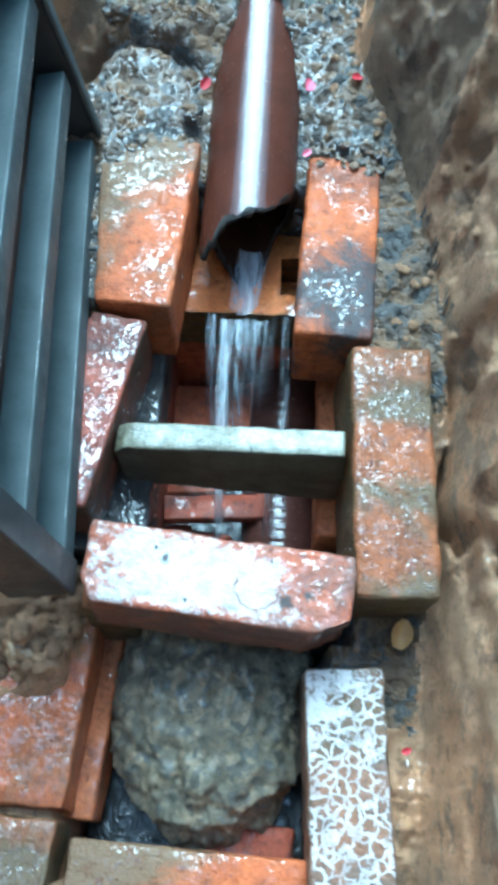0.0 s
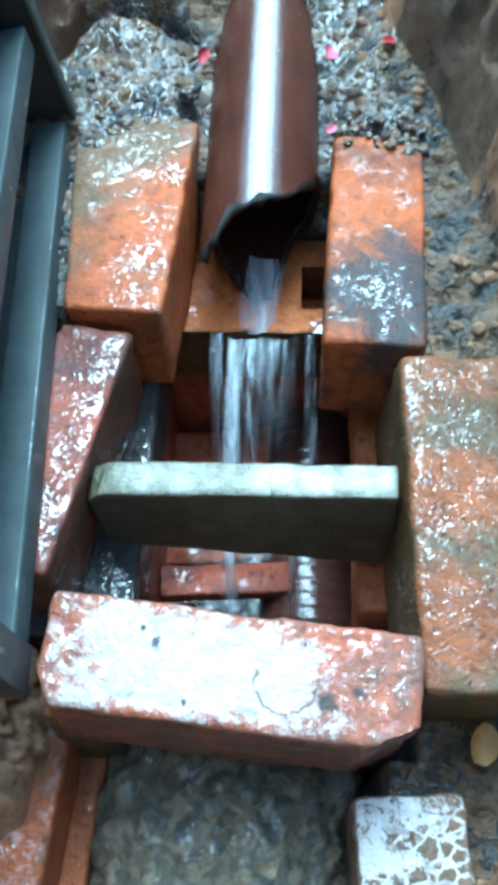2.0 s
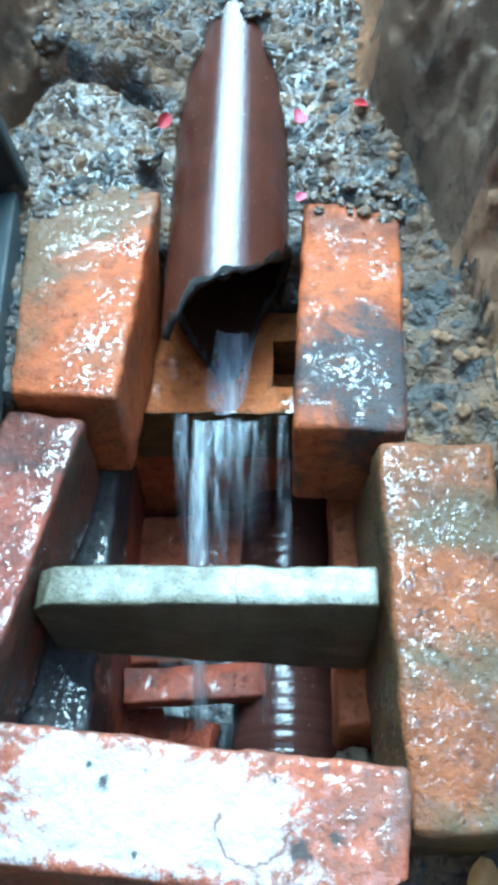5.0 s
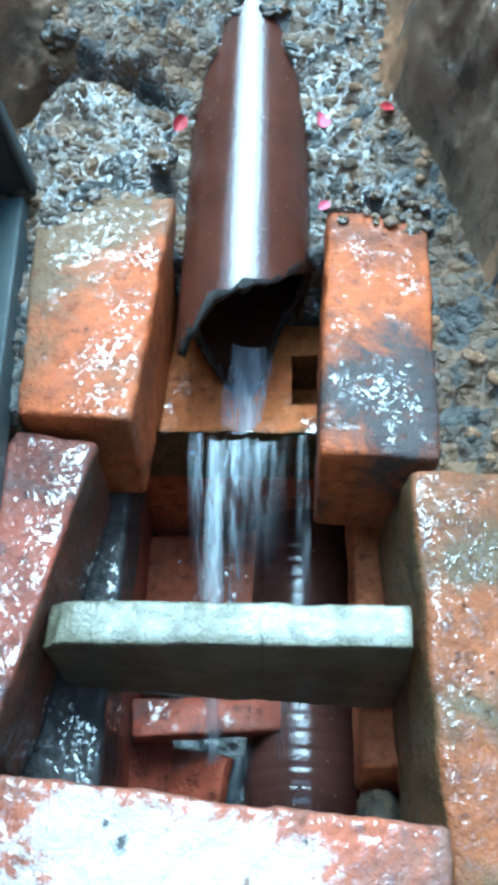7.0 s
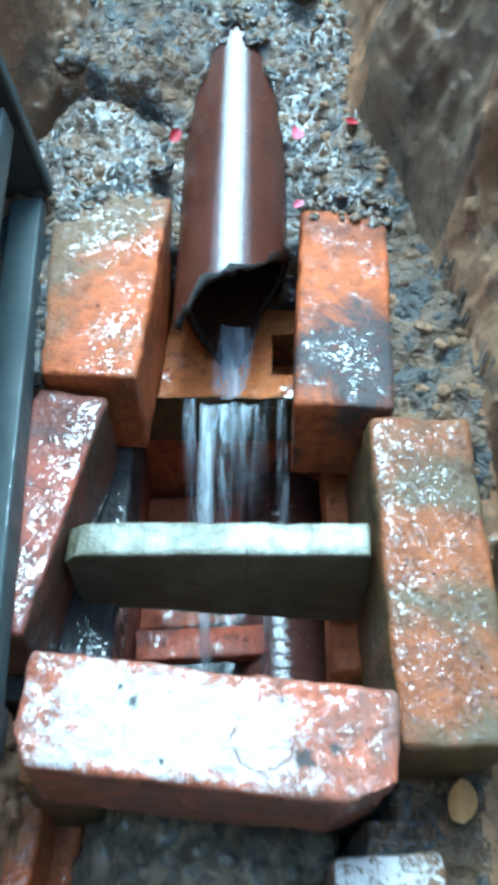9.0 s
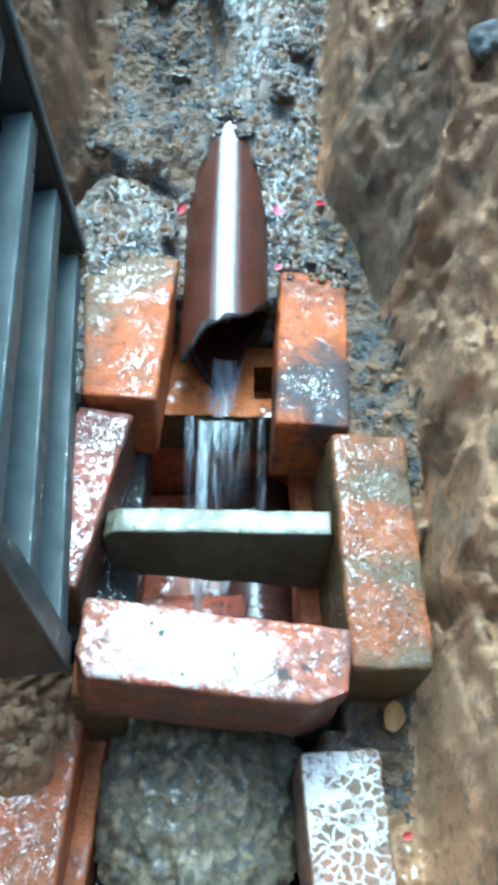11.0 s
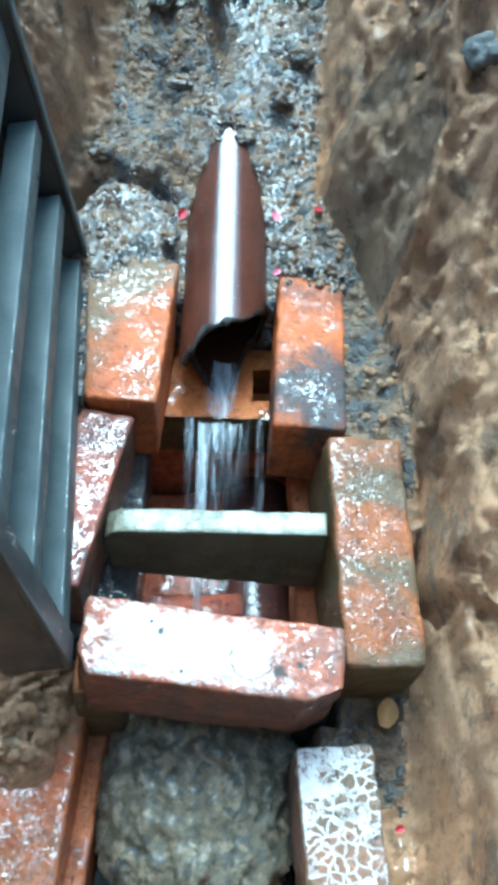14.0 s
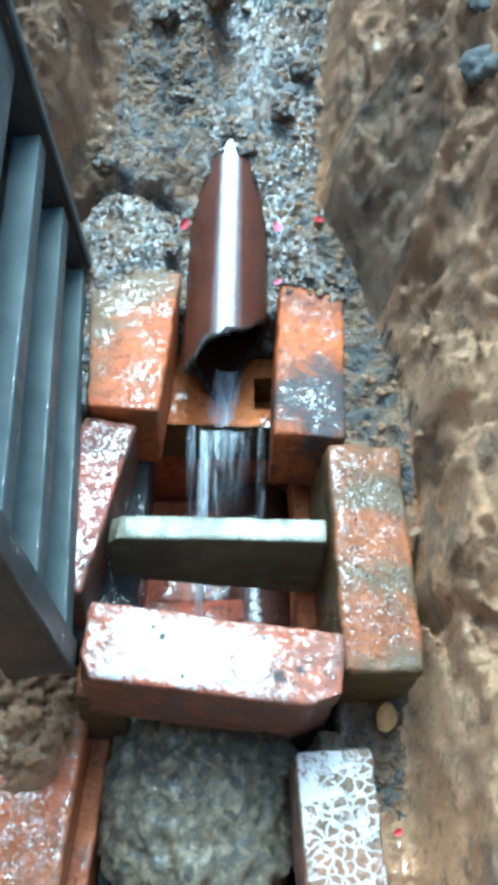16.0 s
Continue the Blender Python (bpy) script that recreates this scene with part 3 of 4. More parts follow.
def ground_height(x, y):
    z = bed(x, y)
    p = Vector((x, y, 0))
    wob = 0.02 * noise.noise(p * 9)
    right, left = x - foot_right(y) + wob, foot_left(y) - x + wob
    top = 0.86 + 0.05 * noise.noise(p * 1.5)
    for d in (right, left):
        if d > 0:
            rise = 1.3 * d + 0.05 * smooth(0.0, 0.03, d)
            q = Vector((x * 1.2, y, z + rise))
            rough = smooth(0, 0.05, d) * smooth(1.5, 0.8, max(abs(x), abs(y))) * (0.060 * noise.noise(q * 6) + 0.06 * abs(noise.noise(q * 9 + Vector((4, 0, 0)))) + 0.034 * (0.35 - abs(noise.noise(q * 15 + Vector((1, 7, 0))))) + 0.018 * (0.3 - abs(noise.noise(q * 31))) + smooth(-0.15, 0.25, noise.noise(p * 8 + Vector((2, 2, 0)))) * (0.020 * (0.3 - abs(noise.noise(q * 42))) + 0.010 * (0.3 - abs(noise.noise(q * 80)))) + 0.003 * noise.noise(q * 60 + Vector((0, 3, 0))) - 0.012)
            if d is right:
                rough += cut_bank(x, y)
            z = min(z + rise + rough, max(z, top + 0.02 * noise.noise(p * 12)))
    z += 0.028 * smooth(-0.115, -0.15, x) * smooth(-0.455, -0.40, y + 0.05 * noise.noise(p * 25)) * smooth(-0.2, -0.32, y) * (1 + 0.5 * noise.noise(p * 45))
    lumps = 0.007 * (0.6 - 2 * abs(noise.noise(p * 42))) + 0.004 * (0.6 - 2 * abs(noise.noise(p * 95 + Vector((3, 1, 0))))) + 0.009 * noise.noise(p * 24) + 0.0045 * noise.noise(p * 75) + 0.016 * noise.noise(p * 11) + 0.012 * smooth(0.25, 0.4, y) * noise.noise(p * 19)
    near = smooth(1.4, 0.7, max(abs(x), abs(y)))
    lumps *= 1.0 * near * (1 - 0.88 * smooth(-0.01, 0.04, max(right, left)))
    z += lumps
    dx = abs(x - PIPE_X)
    if 0.05 < y < 0.60:
        axis = PIPE_Z + PIPE_FALL * (y - 0.03)
        w = line(y, (0.05, 0.0534), (0.235, 0.0525), (0.275, 0.045), (0.315, 0.033), (0.355, 0.016), (0.385, 0.0)) + 0.006 * noise.noise(Vector((x * 3, y * 40, 6))) * smooth(0.22, 0.3, y)
        w = min(max(w, 0.0), 0.0534)
        near = axis + math.sqrt(PIPE_R ** 2 - w ** 2) + 0.003
        z -= (z - near - 0.4 * lumps) * smooth(w + 0.05, w + 0.004, dx) * smooth(0.60, 0.50, y)
        z -= (z - (axis - PIPE_R - 0.012)) * smooth(w - 0.002, w - 0.008, dx) * smooth(0.39, 0.38, y)
    hole = 0.0
    hole = max(hole, smooth(0.017, 0.0, max(abs(x + 0.005) - 0.125, y - 0.10, -0.10 - y)))
    hole = max(hole, smooth(0.015, 0.0, max(abs(x + 0.030) - 0.155, y + 0.075, -0.365 - y)))
    hole = max(hole, smooth(0.012, 0.0, max(abs(x - 0.05) - 0.138, y + 0.135, -0.335 - y)))
    hole = max(hole, smooth(0.015, 0.0, max(abs(x + 0.015) - 0.118, y + 0.34, -0.60 - y)))
    return z + hole * (-0.27 - z)


def in_hollow(x, y):
    """How far a place lies in the smooth scooped hollow of the bank: 0 to 1."""
    far = ((x - 0.182) / 0.060) ** 2 + ((y - 0.205) / 0.115) ** 2 + 0.5 * noise.noise(Vector((x, y, 1)) * 22)
    return smooth(1.15, 0.75, far)


def crumbled(x, y, z):
    """A point of the ground, pushed out of the steep banks into crumbs, torn lumps and long scrape marks."""
    if max(abs(x), abs(y)) > 0.95:
        return (x, y, z)
    right, left = x - foot_right(y), foot_left(y) - x
    d = max(right, left)
    if d < 0.0:
        return (x, y, z)
    q = Vector((x, y, 0.8 * z))
    torn = smooth(-0.05, 0.22, noise.noise(q * 7 + Vector((2, 9, 0)))) * (1 - 0.85 * in_hollow(x, y))
    push = torn * (0.030 * (0.28 - abs(noise.noise(q * 24))) + 0.018 * (0.28 - abs(noise.noise(q * 50 + Vector((3, 0, 1))))) + 0.009 * (0.28 - abs(noise.noise(q * 105))))
    push += (1 - 0.6 * torn) * (0.010 * (0.25 - abs(noise.noise(Vector((x * 60, y * 11, z * 34))))) + 0.005 * noise.noise(Vector((x * 120, y * 30, z * 80))))
    push *= 0.8 * smooth(0.0, 0.03, d)
    side = -1 if right > left else 1
    return (x + 0.75 * side * push, y, z + 0.66 * push)


def spread(lo, hi, fine, far, growth=1.35):
    inner = list(np.arange(lo, hi + 1e-6, fine))
    out, s = [], fine
    v = hi
    while v < far:
        s *= growth
        v += s
        out.append(v)
    low, s, v = [], fine, lo
    while v > -far:
        s *= growth
        v -= s
        low.append(v)
    return low[::-1] + inner + out


def build_ground():
    xs, ys = spread(-0.34, 0.46, 0.0027, 40), spread(-0.66, 0.78, 0.0033, 40)
    verts = [crumbled(x, y, ground_height(x, y)) for y in ys for x in xs]
    w = len(xs)
    faces = [(j * w + i, j * w + i + 1, (j + 1) * w + i + 1, (j + 1) * w + i) for j in range(len(ys) - 1) for i in range(w - 1)]
    ob = mesh_object("ground", verts, faces, CLAY)
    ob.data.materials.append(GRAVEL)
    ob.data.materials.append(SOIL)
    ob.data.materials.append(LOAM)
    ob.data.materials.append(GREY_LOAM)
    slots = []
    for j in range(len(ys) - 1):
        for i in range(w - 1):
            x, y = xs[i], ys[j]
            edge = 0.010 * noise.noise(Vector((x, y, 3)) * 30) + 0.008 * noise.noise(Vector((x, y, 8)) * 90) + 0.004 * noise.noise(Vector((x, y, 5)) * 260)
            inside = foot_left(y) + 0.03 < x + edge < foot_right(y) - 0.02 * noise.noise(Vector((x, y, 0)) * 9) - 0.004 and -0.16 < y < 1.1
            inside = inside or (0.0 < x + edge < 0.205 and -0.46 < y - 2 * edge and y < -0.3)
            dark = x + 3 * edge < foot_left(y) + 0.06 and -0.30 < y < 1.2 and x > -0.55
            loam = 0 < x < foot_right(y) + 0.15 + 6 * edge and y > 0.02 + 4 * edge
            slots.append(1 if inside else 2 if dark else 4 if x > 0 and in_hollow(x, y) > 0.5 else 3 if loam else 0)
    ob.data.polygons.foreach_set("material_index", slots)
    return tagged(ob, "wet brown clay trench with a gravelly bed", "ground", kind="structure")


ground = build_ground()

# an added dark screen behind the camera, never in view, to block southern sky
wall_south = block("wall_south", plain_material("dark_sky_screen", (0.10, 0.09, 0.08), (0.07, 0.065, 0.06), 0.7, 8, 0.5), (9.0, 0.3, 5.0), (0, -1.75, 2.2), "unseen dark screen added behind the trench to block the south sky", "wall", cell=0.5)
wall_south["kind"] = "structure"

# ---- brick chamber ----
block("brick", BRICK_MUD, (0.080, 0.222, 0.103), (-0.097, 0.043, 0.0855, 0, 0, -3.7), "orange brick on edge, smeared with wet mud, beside the pipe", group="chamber bricks", seed=1,
      shape=lambda q: Vector((q.x * 1.0 - (max(0.0, q.y + 0.11) * 0.16 if q.x < 0 else 0), q.y, q.z)))
block("brick", BRICK_SOOT, (0.082, 0.235, 0.102), (0.109, 0.024, 0.081, 0, 0, -2.2), "orange brick on edge with black soot patches, beside the pipe", group="chamber bricks", seed=2)
block("brick", BRICK_PALE, (0.062, 0.215, 0.089), (-0.138, -0.178, 0.0775, 0, 0, -10.2), "pale red limy brick on edge beside the grate", group="chamber bricks", seed=3)
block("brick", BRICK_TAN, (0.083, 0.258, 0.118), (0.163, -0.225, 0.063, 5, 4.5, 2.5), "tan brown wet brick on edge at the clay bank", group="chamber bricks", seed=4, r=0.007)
block("brick", BRICK_WHITE, (0.250, 0.078, 0.104), (0.0025, -0.350, 0.078, 2, 5, -4), "brick with white limy skin, painted wet glare and broken corner across the chamber", group="chamber bricks", seed=5, r=0.006, cell=0.0035,
      cuts=(((0.102, -0.033, 0), (0.6, -1, 0)), ((-0.119, -0.026, 0), (-1, -0.6, 0))))


def lip_brick():
    """The brick under the pipe's mouth, with an oblong hole in its top."""
    x0, x1, y0, y1, z0, z1 = -0.075, 0.12, -0.005, 0.108, -0.043, 0.029
    hx0, hx1, hy0, hy1, hz = 0.045, 0.085, 0.024, 0.074, -0.02
    bm = bmesh.new()
    bmesh.ops.create_grid(bm, x_segments=40, y_segments=24, size=1)
    for v in bm.verts:
        v.co = Vector((x0 + (x1 - x0) * (v.co.x + 1) / 2, y0 + (y1 - y0) * (v.co.y + 1) / 2, z1))
    inner = [f for f in bm.faces if hx0 < f.calc_center_median().x < hx1 and hy0 < f.calc_center_median().y < hy1]
    rim = [ed for ed in bm.edges if ed.is_boundary]
    out = bmesh.ops.extrude_edge_only(bm, edges=rim)
    for v in out["geom"]:
        if isinstance(v, bmesh.types.BMVert):
            v.co.z = z0
    made = bmesh.ops.extrude_face_region(bm, geom=inner)["geom"]
    for v in made:
        if isinstance(v, bmesh.types.BMVert):
            v.co.z = hz
    bmesh.ops.delete(bm, geom=[f for f in inner if f.is_valid], context="FACES_ONLY")
    for v in bm.verts:
        v.co += Vector((0.001 * noise.noise(v.co * 90), 0.0016 * noise.noise(v.co * 60), 0.0012 * noise.noise(v.co * 70)))
    me = bpy.data.meshes.new("brick")
    bm.to_mesh(me)
    bm.free()
    me.materials.append(BRICK_LIP)
    return tagged(new("brick", me), "bright orange holed brick under the pipe mouth", "brick", "chamber bricks")


lip_brick()
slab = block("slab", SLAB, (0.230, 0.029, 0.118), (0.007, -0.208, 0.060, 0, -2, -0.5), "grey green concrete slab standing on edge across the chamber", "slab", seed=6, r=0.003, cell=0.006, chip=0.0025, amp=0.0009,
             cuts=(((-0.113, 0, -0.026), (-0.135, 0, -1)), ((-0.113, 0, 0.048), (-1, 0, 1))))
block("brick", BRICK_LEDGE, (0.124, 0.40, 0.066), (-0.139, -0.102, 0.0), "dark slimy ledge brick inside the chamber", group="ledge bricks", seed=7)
block("brick", BRICK_BRIGHT, (0.104, 0.245, 0.070), (0.149, -0.138, -0.040), "wet orange ledge brick inside the chamber", group="ledge bricks", seed=8)
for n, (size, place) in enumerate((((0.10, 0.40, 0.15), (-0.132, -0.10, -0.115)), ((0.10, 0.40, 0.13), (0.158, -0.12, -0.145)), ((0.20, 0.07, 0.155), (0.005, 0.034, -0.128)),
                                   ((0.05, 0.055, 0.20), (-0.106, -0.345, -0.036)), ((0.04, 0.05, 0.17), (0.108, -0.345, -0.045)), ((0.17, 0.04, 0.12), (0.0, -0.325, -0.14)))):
    # Last two, under the white brick: near-black, painting the dark gap's shade.
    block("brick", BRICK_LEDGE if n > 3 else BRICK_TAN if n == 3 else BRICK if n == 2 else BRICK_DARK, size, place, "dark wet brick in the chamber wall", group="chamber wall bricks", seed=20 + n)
block("brick", BRICK, (0.15, 0.15, 0.065), (-0.028, -0.085, -0.168, 4, 0, 6), "red brick lying in the chamber bottom", group="pit rubble", seed=11)
block("tile", BRICK_DARK, (0.125, 0.034, 0.014), (-0.018, -0.196, -0.110, -8, 3, 5), "broken orange tile in the chamber bottom", "tile", "pit rubble", seed=12, r=0.003)
block("tile", BRICK_DARK, (0.075, 0.07, 0.014), (-0.075, -0.245, -0.145, 20, 24, 20), "tilted red tile shard in the chamber bottom", "tile", "pit rubble", seed=13, r=0.003)
block("tile", BRICK_DARK, (0.06, 0.07, 0.014), (-0.030, -0.25, -0.148, 15, -26, -15), "tilted red tile shard in the chamber bottom", "tile", "pit rubble", seed=14, r=0.003)
pool = block("chamber_water", POOL, (0.24, 0.38, 0.01), (0, -0.16, -0.178), "shallow dark water in the chamber bottom", "water", cell=0.03)
pool["kind"] = "structure"

lump("pit_stone", STONE, (0.018, 0.022, 0.032), (0.112, -0.288, -0.052), "small dark wet stone beside the ledge brick", "stone", detail=4, amp=0.25, seed=12, rough=0.04)

# ---- bricks round the round stone ----
block("brick", BRICK_FRONT, (0.122, 0.20, 0.060), (-0.188, -0.448, -0.031, 0, 0, -3.7), "wet orange brick half covered by soil", group="front bricks", seed=31)
block("brick", BRICK_BRIGHT, (0.122, 0.20, 0.075), (-0.169, -0.452, -0.0985, 0, 0, -3.7), "wet orange brick under another brick", group="front bricks", seed=32)
block("brick", BRICK_TAN, (0.115, 0.22, 0.075), (-0.203, -0.664, -0.035, 0, 0, -5), "worn tan brick at the basin corner", group="front bricks", seed=33)
block("brick", BRICK_MUD, (0.226, 0.115, 0.075), (-0.012, -0.634, -0.036, 0, 0, -2), "orange brick lying across the basin", group="front bricks", seed=34)
block("brick", BRICK_DARK, (0.12, 0.05, 0.06), (0.03, -0.572, -0.118, 0, 0, -2), "dark wet brick piece below the basin rim", group="front bricks", seed=35)
block("brick", BRICK_MOTTLED, (0.079, 0.26, 0.105), (0.136, -0.537, -0.018, 0, 0, 3.6), "brick on edge with mottled white top, wet glare painted in", group="front bricks", seed=36, r=0.007, cell=0.006)
lump("round_stone", STONE, (0.104, 0.132, 0.086), (0.0, -0.432, -0.086), "round grey lump of wet concrete in the basin", "stone", detail=6, amp=0.10, freq=1.8, seed=3, rough=0.06)
basin = block("basin_water", POOL, (0.24, 0.27, 0.01), (-0.015, -0.47, -0.15), "dark shallow water round the stone", "water", cell=0.03)
basin["kind"] = "structure"


# ---- inlet pipe ----
def build_pipe():
    root = tagged(new("drain_pipe"), "brown plastic drain pipe with a broken charred mouth", "pipe")
    around, wall, y_end = 72, 0.0045, 0.395
    stations = [0, 0.04, 0.1] + [0.2 + 0.8 * i / 10 for i in range(11)]

    def mouth(a):
        deg = math.degrees(a) % 360
        y = line(deg, (0, 0.112), (35, 0.086), (60, 0.064), (90, 0.052), (115, 0.044), (140, 0.022), (158, 0.016), (180, 0.058), (215, 0.072), (240, 0.05), (262, 0.032), (275, 0.030), (288, 0.045), (303, 0.09), (330, 0.11), (360, 0.112))
        return y + 0.004 * noise.noise(Vector((math.cos(a) * 4, math.sin(a) * 4, 0.3))) + 0.002 * noise.noise(Vector((math.cos(a) * 14, math.sin(a) * 14, 1.3)))

    def skin(r, rows, flip):
        verts, faces = [], []
        for s in rows:
            for i in range(around):
                a = 2 * math.pi * i / around
                y = mouth(a) + (y_end - mouth(a)) * s
                verts.append((PIPE_X + r * math.cos(a), y, PIPE_Z + PIPE_FALL * (y - 0.03) + r * math.sin(a)))
        for j in range(len(rows) - 1):
            for i in range(around):
                q = [j * around + i, j * around + (i + 1) % around, (j + 1) * around + (i + 1) % around, (j + 1) * around + i]
                faces.append(q if flip else q[::-1])
        return verts, faces

    v1, f1 = skin(PIPE_R, stations, True)
    v2, f2 = skin(PIPE_R - wall, stations, False)
    mesh_object("pipe_wall", v1, f1, PIPE, root)
    mesh_object("inner_wall", v2, f2, PIPE_SHADED, root, "inside of the pipe, painted dark for its shade")
    verts, faces = [], []
    for i in range(around):
        a = 2 * math.pi * i / around
        y = mouth(a)
        for r, back in ((PIPE_R + 0.0006, 0.011 + 0.015 * abs(noise.noise(Vector((i * 0.35, 0, 4))))), (PIPE_R + 0.0006, -0.0008), (PIPE_R - wall - 0.0006, -0.0008), (PIPE_R - wall - 0.0006, 0.008)):
            w = 0.0014 * noise.noise(Vector((i * 0.9, r * 900, 0)))
            verts.append((PIPE_X + (r + w) * math.cos(a), y + back + 3 * w, PIPE_Z + PIPE_FALL * (y - 0.03) + (r + w) * math.sin(a)))
    for i in range(around):
        for k in range(3):
            p, q = 4 * i + k, 4 * ((i + 1) % around) + k
            faces.append([p, q, q + 1, p + 1])
    mesh_object("charred_rim", verts, faces, BURNT, root, "black charred broken rim")
    return root


build_pipe()


def build_outlet():
    verts, faces = [], []
    around, x, z, r = 48, 0.060, -0.152, 0.048
    ys = [0.005 - 0.32 * i / 160 for i in range(161)]
    for j, y in enumerate(ys):
        rr = r - 0.001 * max(0.0, math.sin(j * 0.9) - 0.5)
        for i in range(around):
            a = 2 * math.pi * i / around
            verts.append((x + rr * math.cos(a), y, z + rr * math.sin(a)))
    for j in range(160):
        for i in range(around):
            faces.append([j * around + i, j * around + (i + 1) % around, (j + 1) * around + (i + 1) % around, (j + 1) * around + i])
    faces += [list(range(around)), list(range(160 * around, 161 * around))[::-1]]
    return tagged(mesh_object("outlet_pipe", verts, faces, PIPE_LOW), "wet dark brown pipe crossing the chamber bottom", "pipe")


build_outlet()


# ---- water running out of the pipe ----
def sheet(name, rows, across, parent, label="", material=None):
    """A bent film of water: rows of (x0, x1, y, z) from its upper to its lower end."""
    verts, faces = [], []
    for j, (x0, x1, y, z) in enumerate(rows):
        for i in range(across + 1):
            t = i / across
            x = x0 + (x1 - x0) * t
            bulge = 0.5 * (x1 - x0) * 0.35 * (1 - (2 * t - 1) ** 2)
            verts.append((x + 0.0012 * noise.noise(Vector((x * 90, z * 12, 2))), y - bulge + 0.0016 * noise.noise(Vector((x * 160, z * 9, 5))), z + (0.3 * bulge if y > 0 else 0)))
    w = across + 1
    for j in range(len(rows) - 1):
        for i in range(across):
            faces.append([j * w + i, j * w + i + 1, (j + 1) * w + i + 1, (j + 1) * w + i])
    return mesh_object(name, verts, faces, material or WATER, parent, label)


def fall(x0, x1, spread_by=0.0, shift=0.0, y=-0.007, z=0.031, low=-0.175, push=0.07):
    rows = []
    for j in range(25):
        t = j / 24
        rows.append((x0 + t * (shift - spread_by), x1 + t * (shift + spread_by), y - push * t ** 0.5, z + (low - z) * t ** 1.15))
    return rows


stream = tagged(new("water_stream"), "clear water falling from the pipe into the chamber", "water")
sheet("spout", [(-0.004 - 0.0008 * j, 0.035 - 0.0010 * j, 0.078 - 0.0056 * j, 0.041 - 0.0004 * j - 0.00004 * j * j) for j in range(15)], 12, stream, material=SPOUT)
sheet("fall", fall(-0.020, 0.048, 0.003, -0.001, low=-0.15), 24, stream, material=VEIL)
sheet("fall", fall(-0.018, 0.014, -0.006, -0.006, y=-0.010, push=0.15), 14, stream)
sheet("fall", fall(-0.021, -0.005, 0.0, 0.0, y=-0.013, push=0.24), 10, stream, material=SPOUT)
sheet("fall", fall(0.008, 0.042, 0.003, 0.002, y=-0.010, low=-0.05), 12, stream, material=VEIL)
sheet("fall", fall(0.004, 0.020, 0.004, 0.010, y=-0.012, low=-0.08), 8, stream, material=VEIL)
sheet("fall", fall(-0.037, -0.024, 0.001, 0.003, push=0.10), 6, stream)
sheet("fall", fall(0.050, 0.060, 0.004, 0.010, push=0.14), 6, stream)
sheet("fall", fall(0.032, 0.056, 0.004, 0.004, y=-0.165, z=-0.015, push=0.06, low=-0.112), 10, stream)
sheet("splash", [(-0.05 - 0.001 * j, 0.055 + 0.002 * j, -0.13 - 0.012 * j, -0.120 - 0.004 * j + 0.014 * math.sin(0.35 * j)) for j in range(11)], 14, stream, "thin spray where the water lands", VEIL)


# ---- grate leaning at the clay bank ----
def build_grate():
    b, t = Vector((-0.123, -0.369, 0.136)), Vector((-0.164, 0.150, 0.131))
    d = (t - b).normalized()
    u = Vector((-math.sin(radians(8)), 0, math.cos(radians(8))))
    u = (u - d * u.dot(d)).normalized()
    n = d.cross(u).normalized()
    if n.x < 0:
        n = -n
    root = tagged(new("grate"), "wet slate grey ribbed metal grate leaning on edge at the bank", "grate")
    length, tall = (t - b).length, 0.46

    def bar(name, d0, d1, u0, u1, n0, n1, material, label="", seed=0):
        c = b + d * (d0 + d1) / 2 + u * (u0 + u1) / 2 + n * (n0 + n1) / 2
        ob = mesh_object(name, *rough_box((d1 - d0, u1 - u0, n1 - n0), r=0.0025, cell=0.03, amp=0.0004, chip=0.0, seed=seed), material, root, label)
        m = Matrix((d, u, n)).transposed().to_4x4()
        m.translation = c
        ob.matrix_world = m
        return ob

    bar("backing", 0.004, length - 0.004, 0.004, tall - 0.004, -0.052, -0.046, GRATE_BACK, "brownish grey wet backing plate")
    bar("rail", 0, length, 0.0, 0.008, -0.060, -0.030, GRATE_DARK)
    bar("rail", 0, length, tall - 0.008, tall, -0.060, 0.0, GRATE_DARK)
    bar("end_plate", -0.008, 0.0, -0.002, tall, -0.062, 0.0, GRATE_DARK)
    bar("end_plate", length, length + 0.008, -0.002, tall, -0.062, 0.0, GRATE_DARK)
    bar("rim", -0.010, 0.024, 0.0, tall, -0.004, 0.002, GRATE_DARK)
    bar("rim", length - 0.004, length + 0.012, 0.0, tall, -0.002, 0.004, GRATE)
    for i in range(3):
        u1 = 0.016 + 0.098 * i
        bar("rib", 0.008, length - 0.008, u1 - 0.026, u1, -0.036, -0.005, GRATE, seed=i)
    bar("panel", 0.002, length - 0.002, 0.285, tall - 0.01, -0.030, -0.010, GRATE, "broad flat upper panel")
    return root


build_grate()

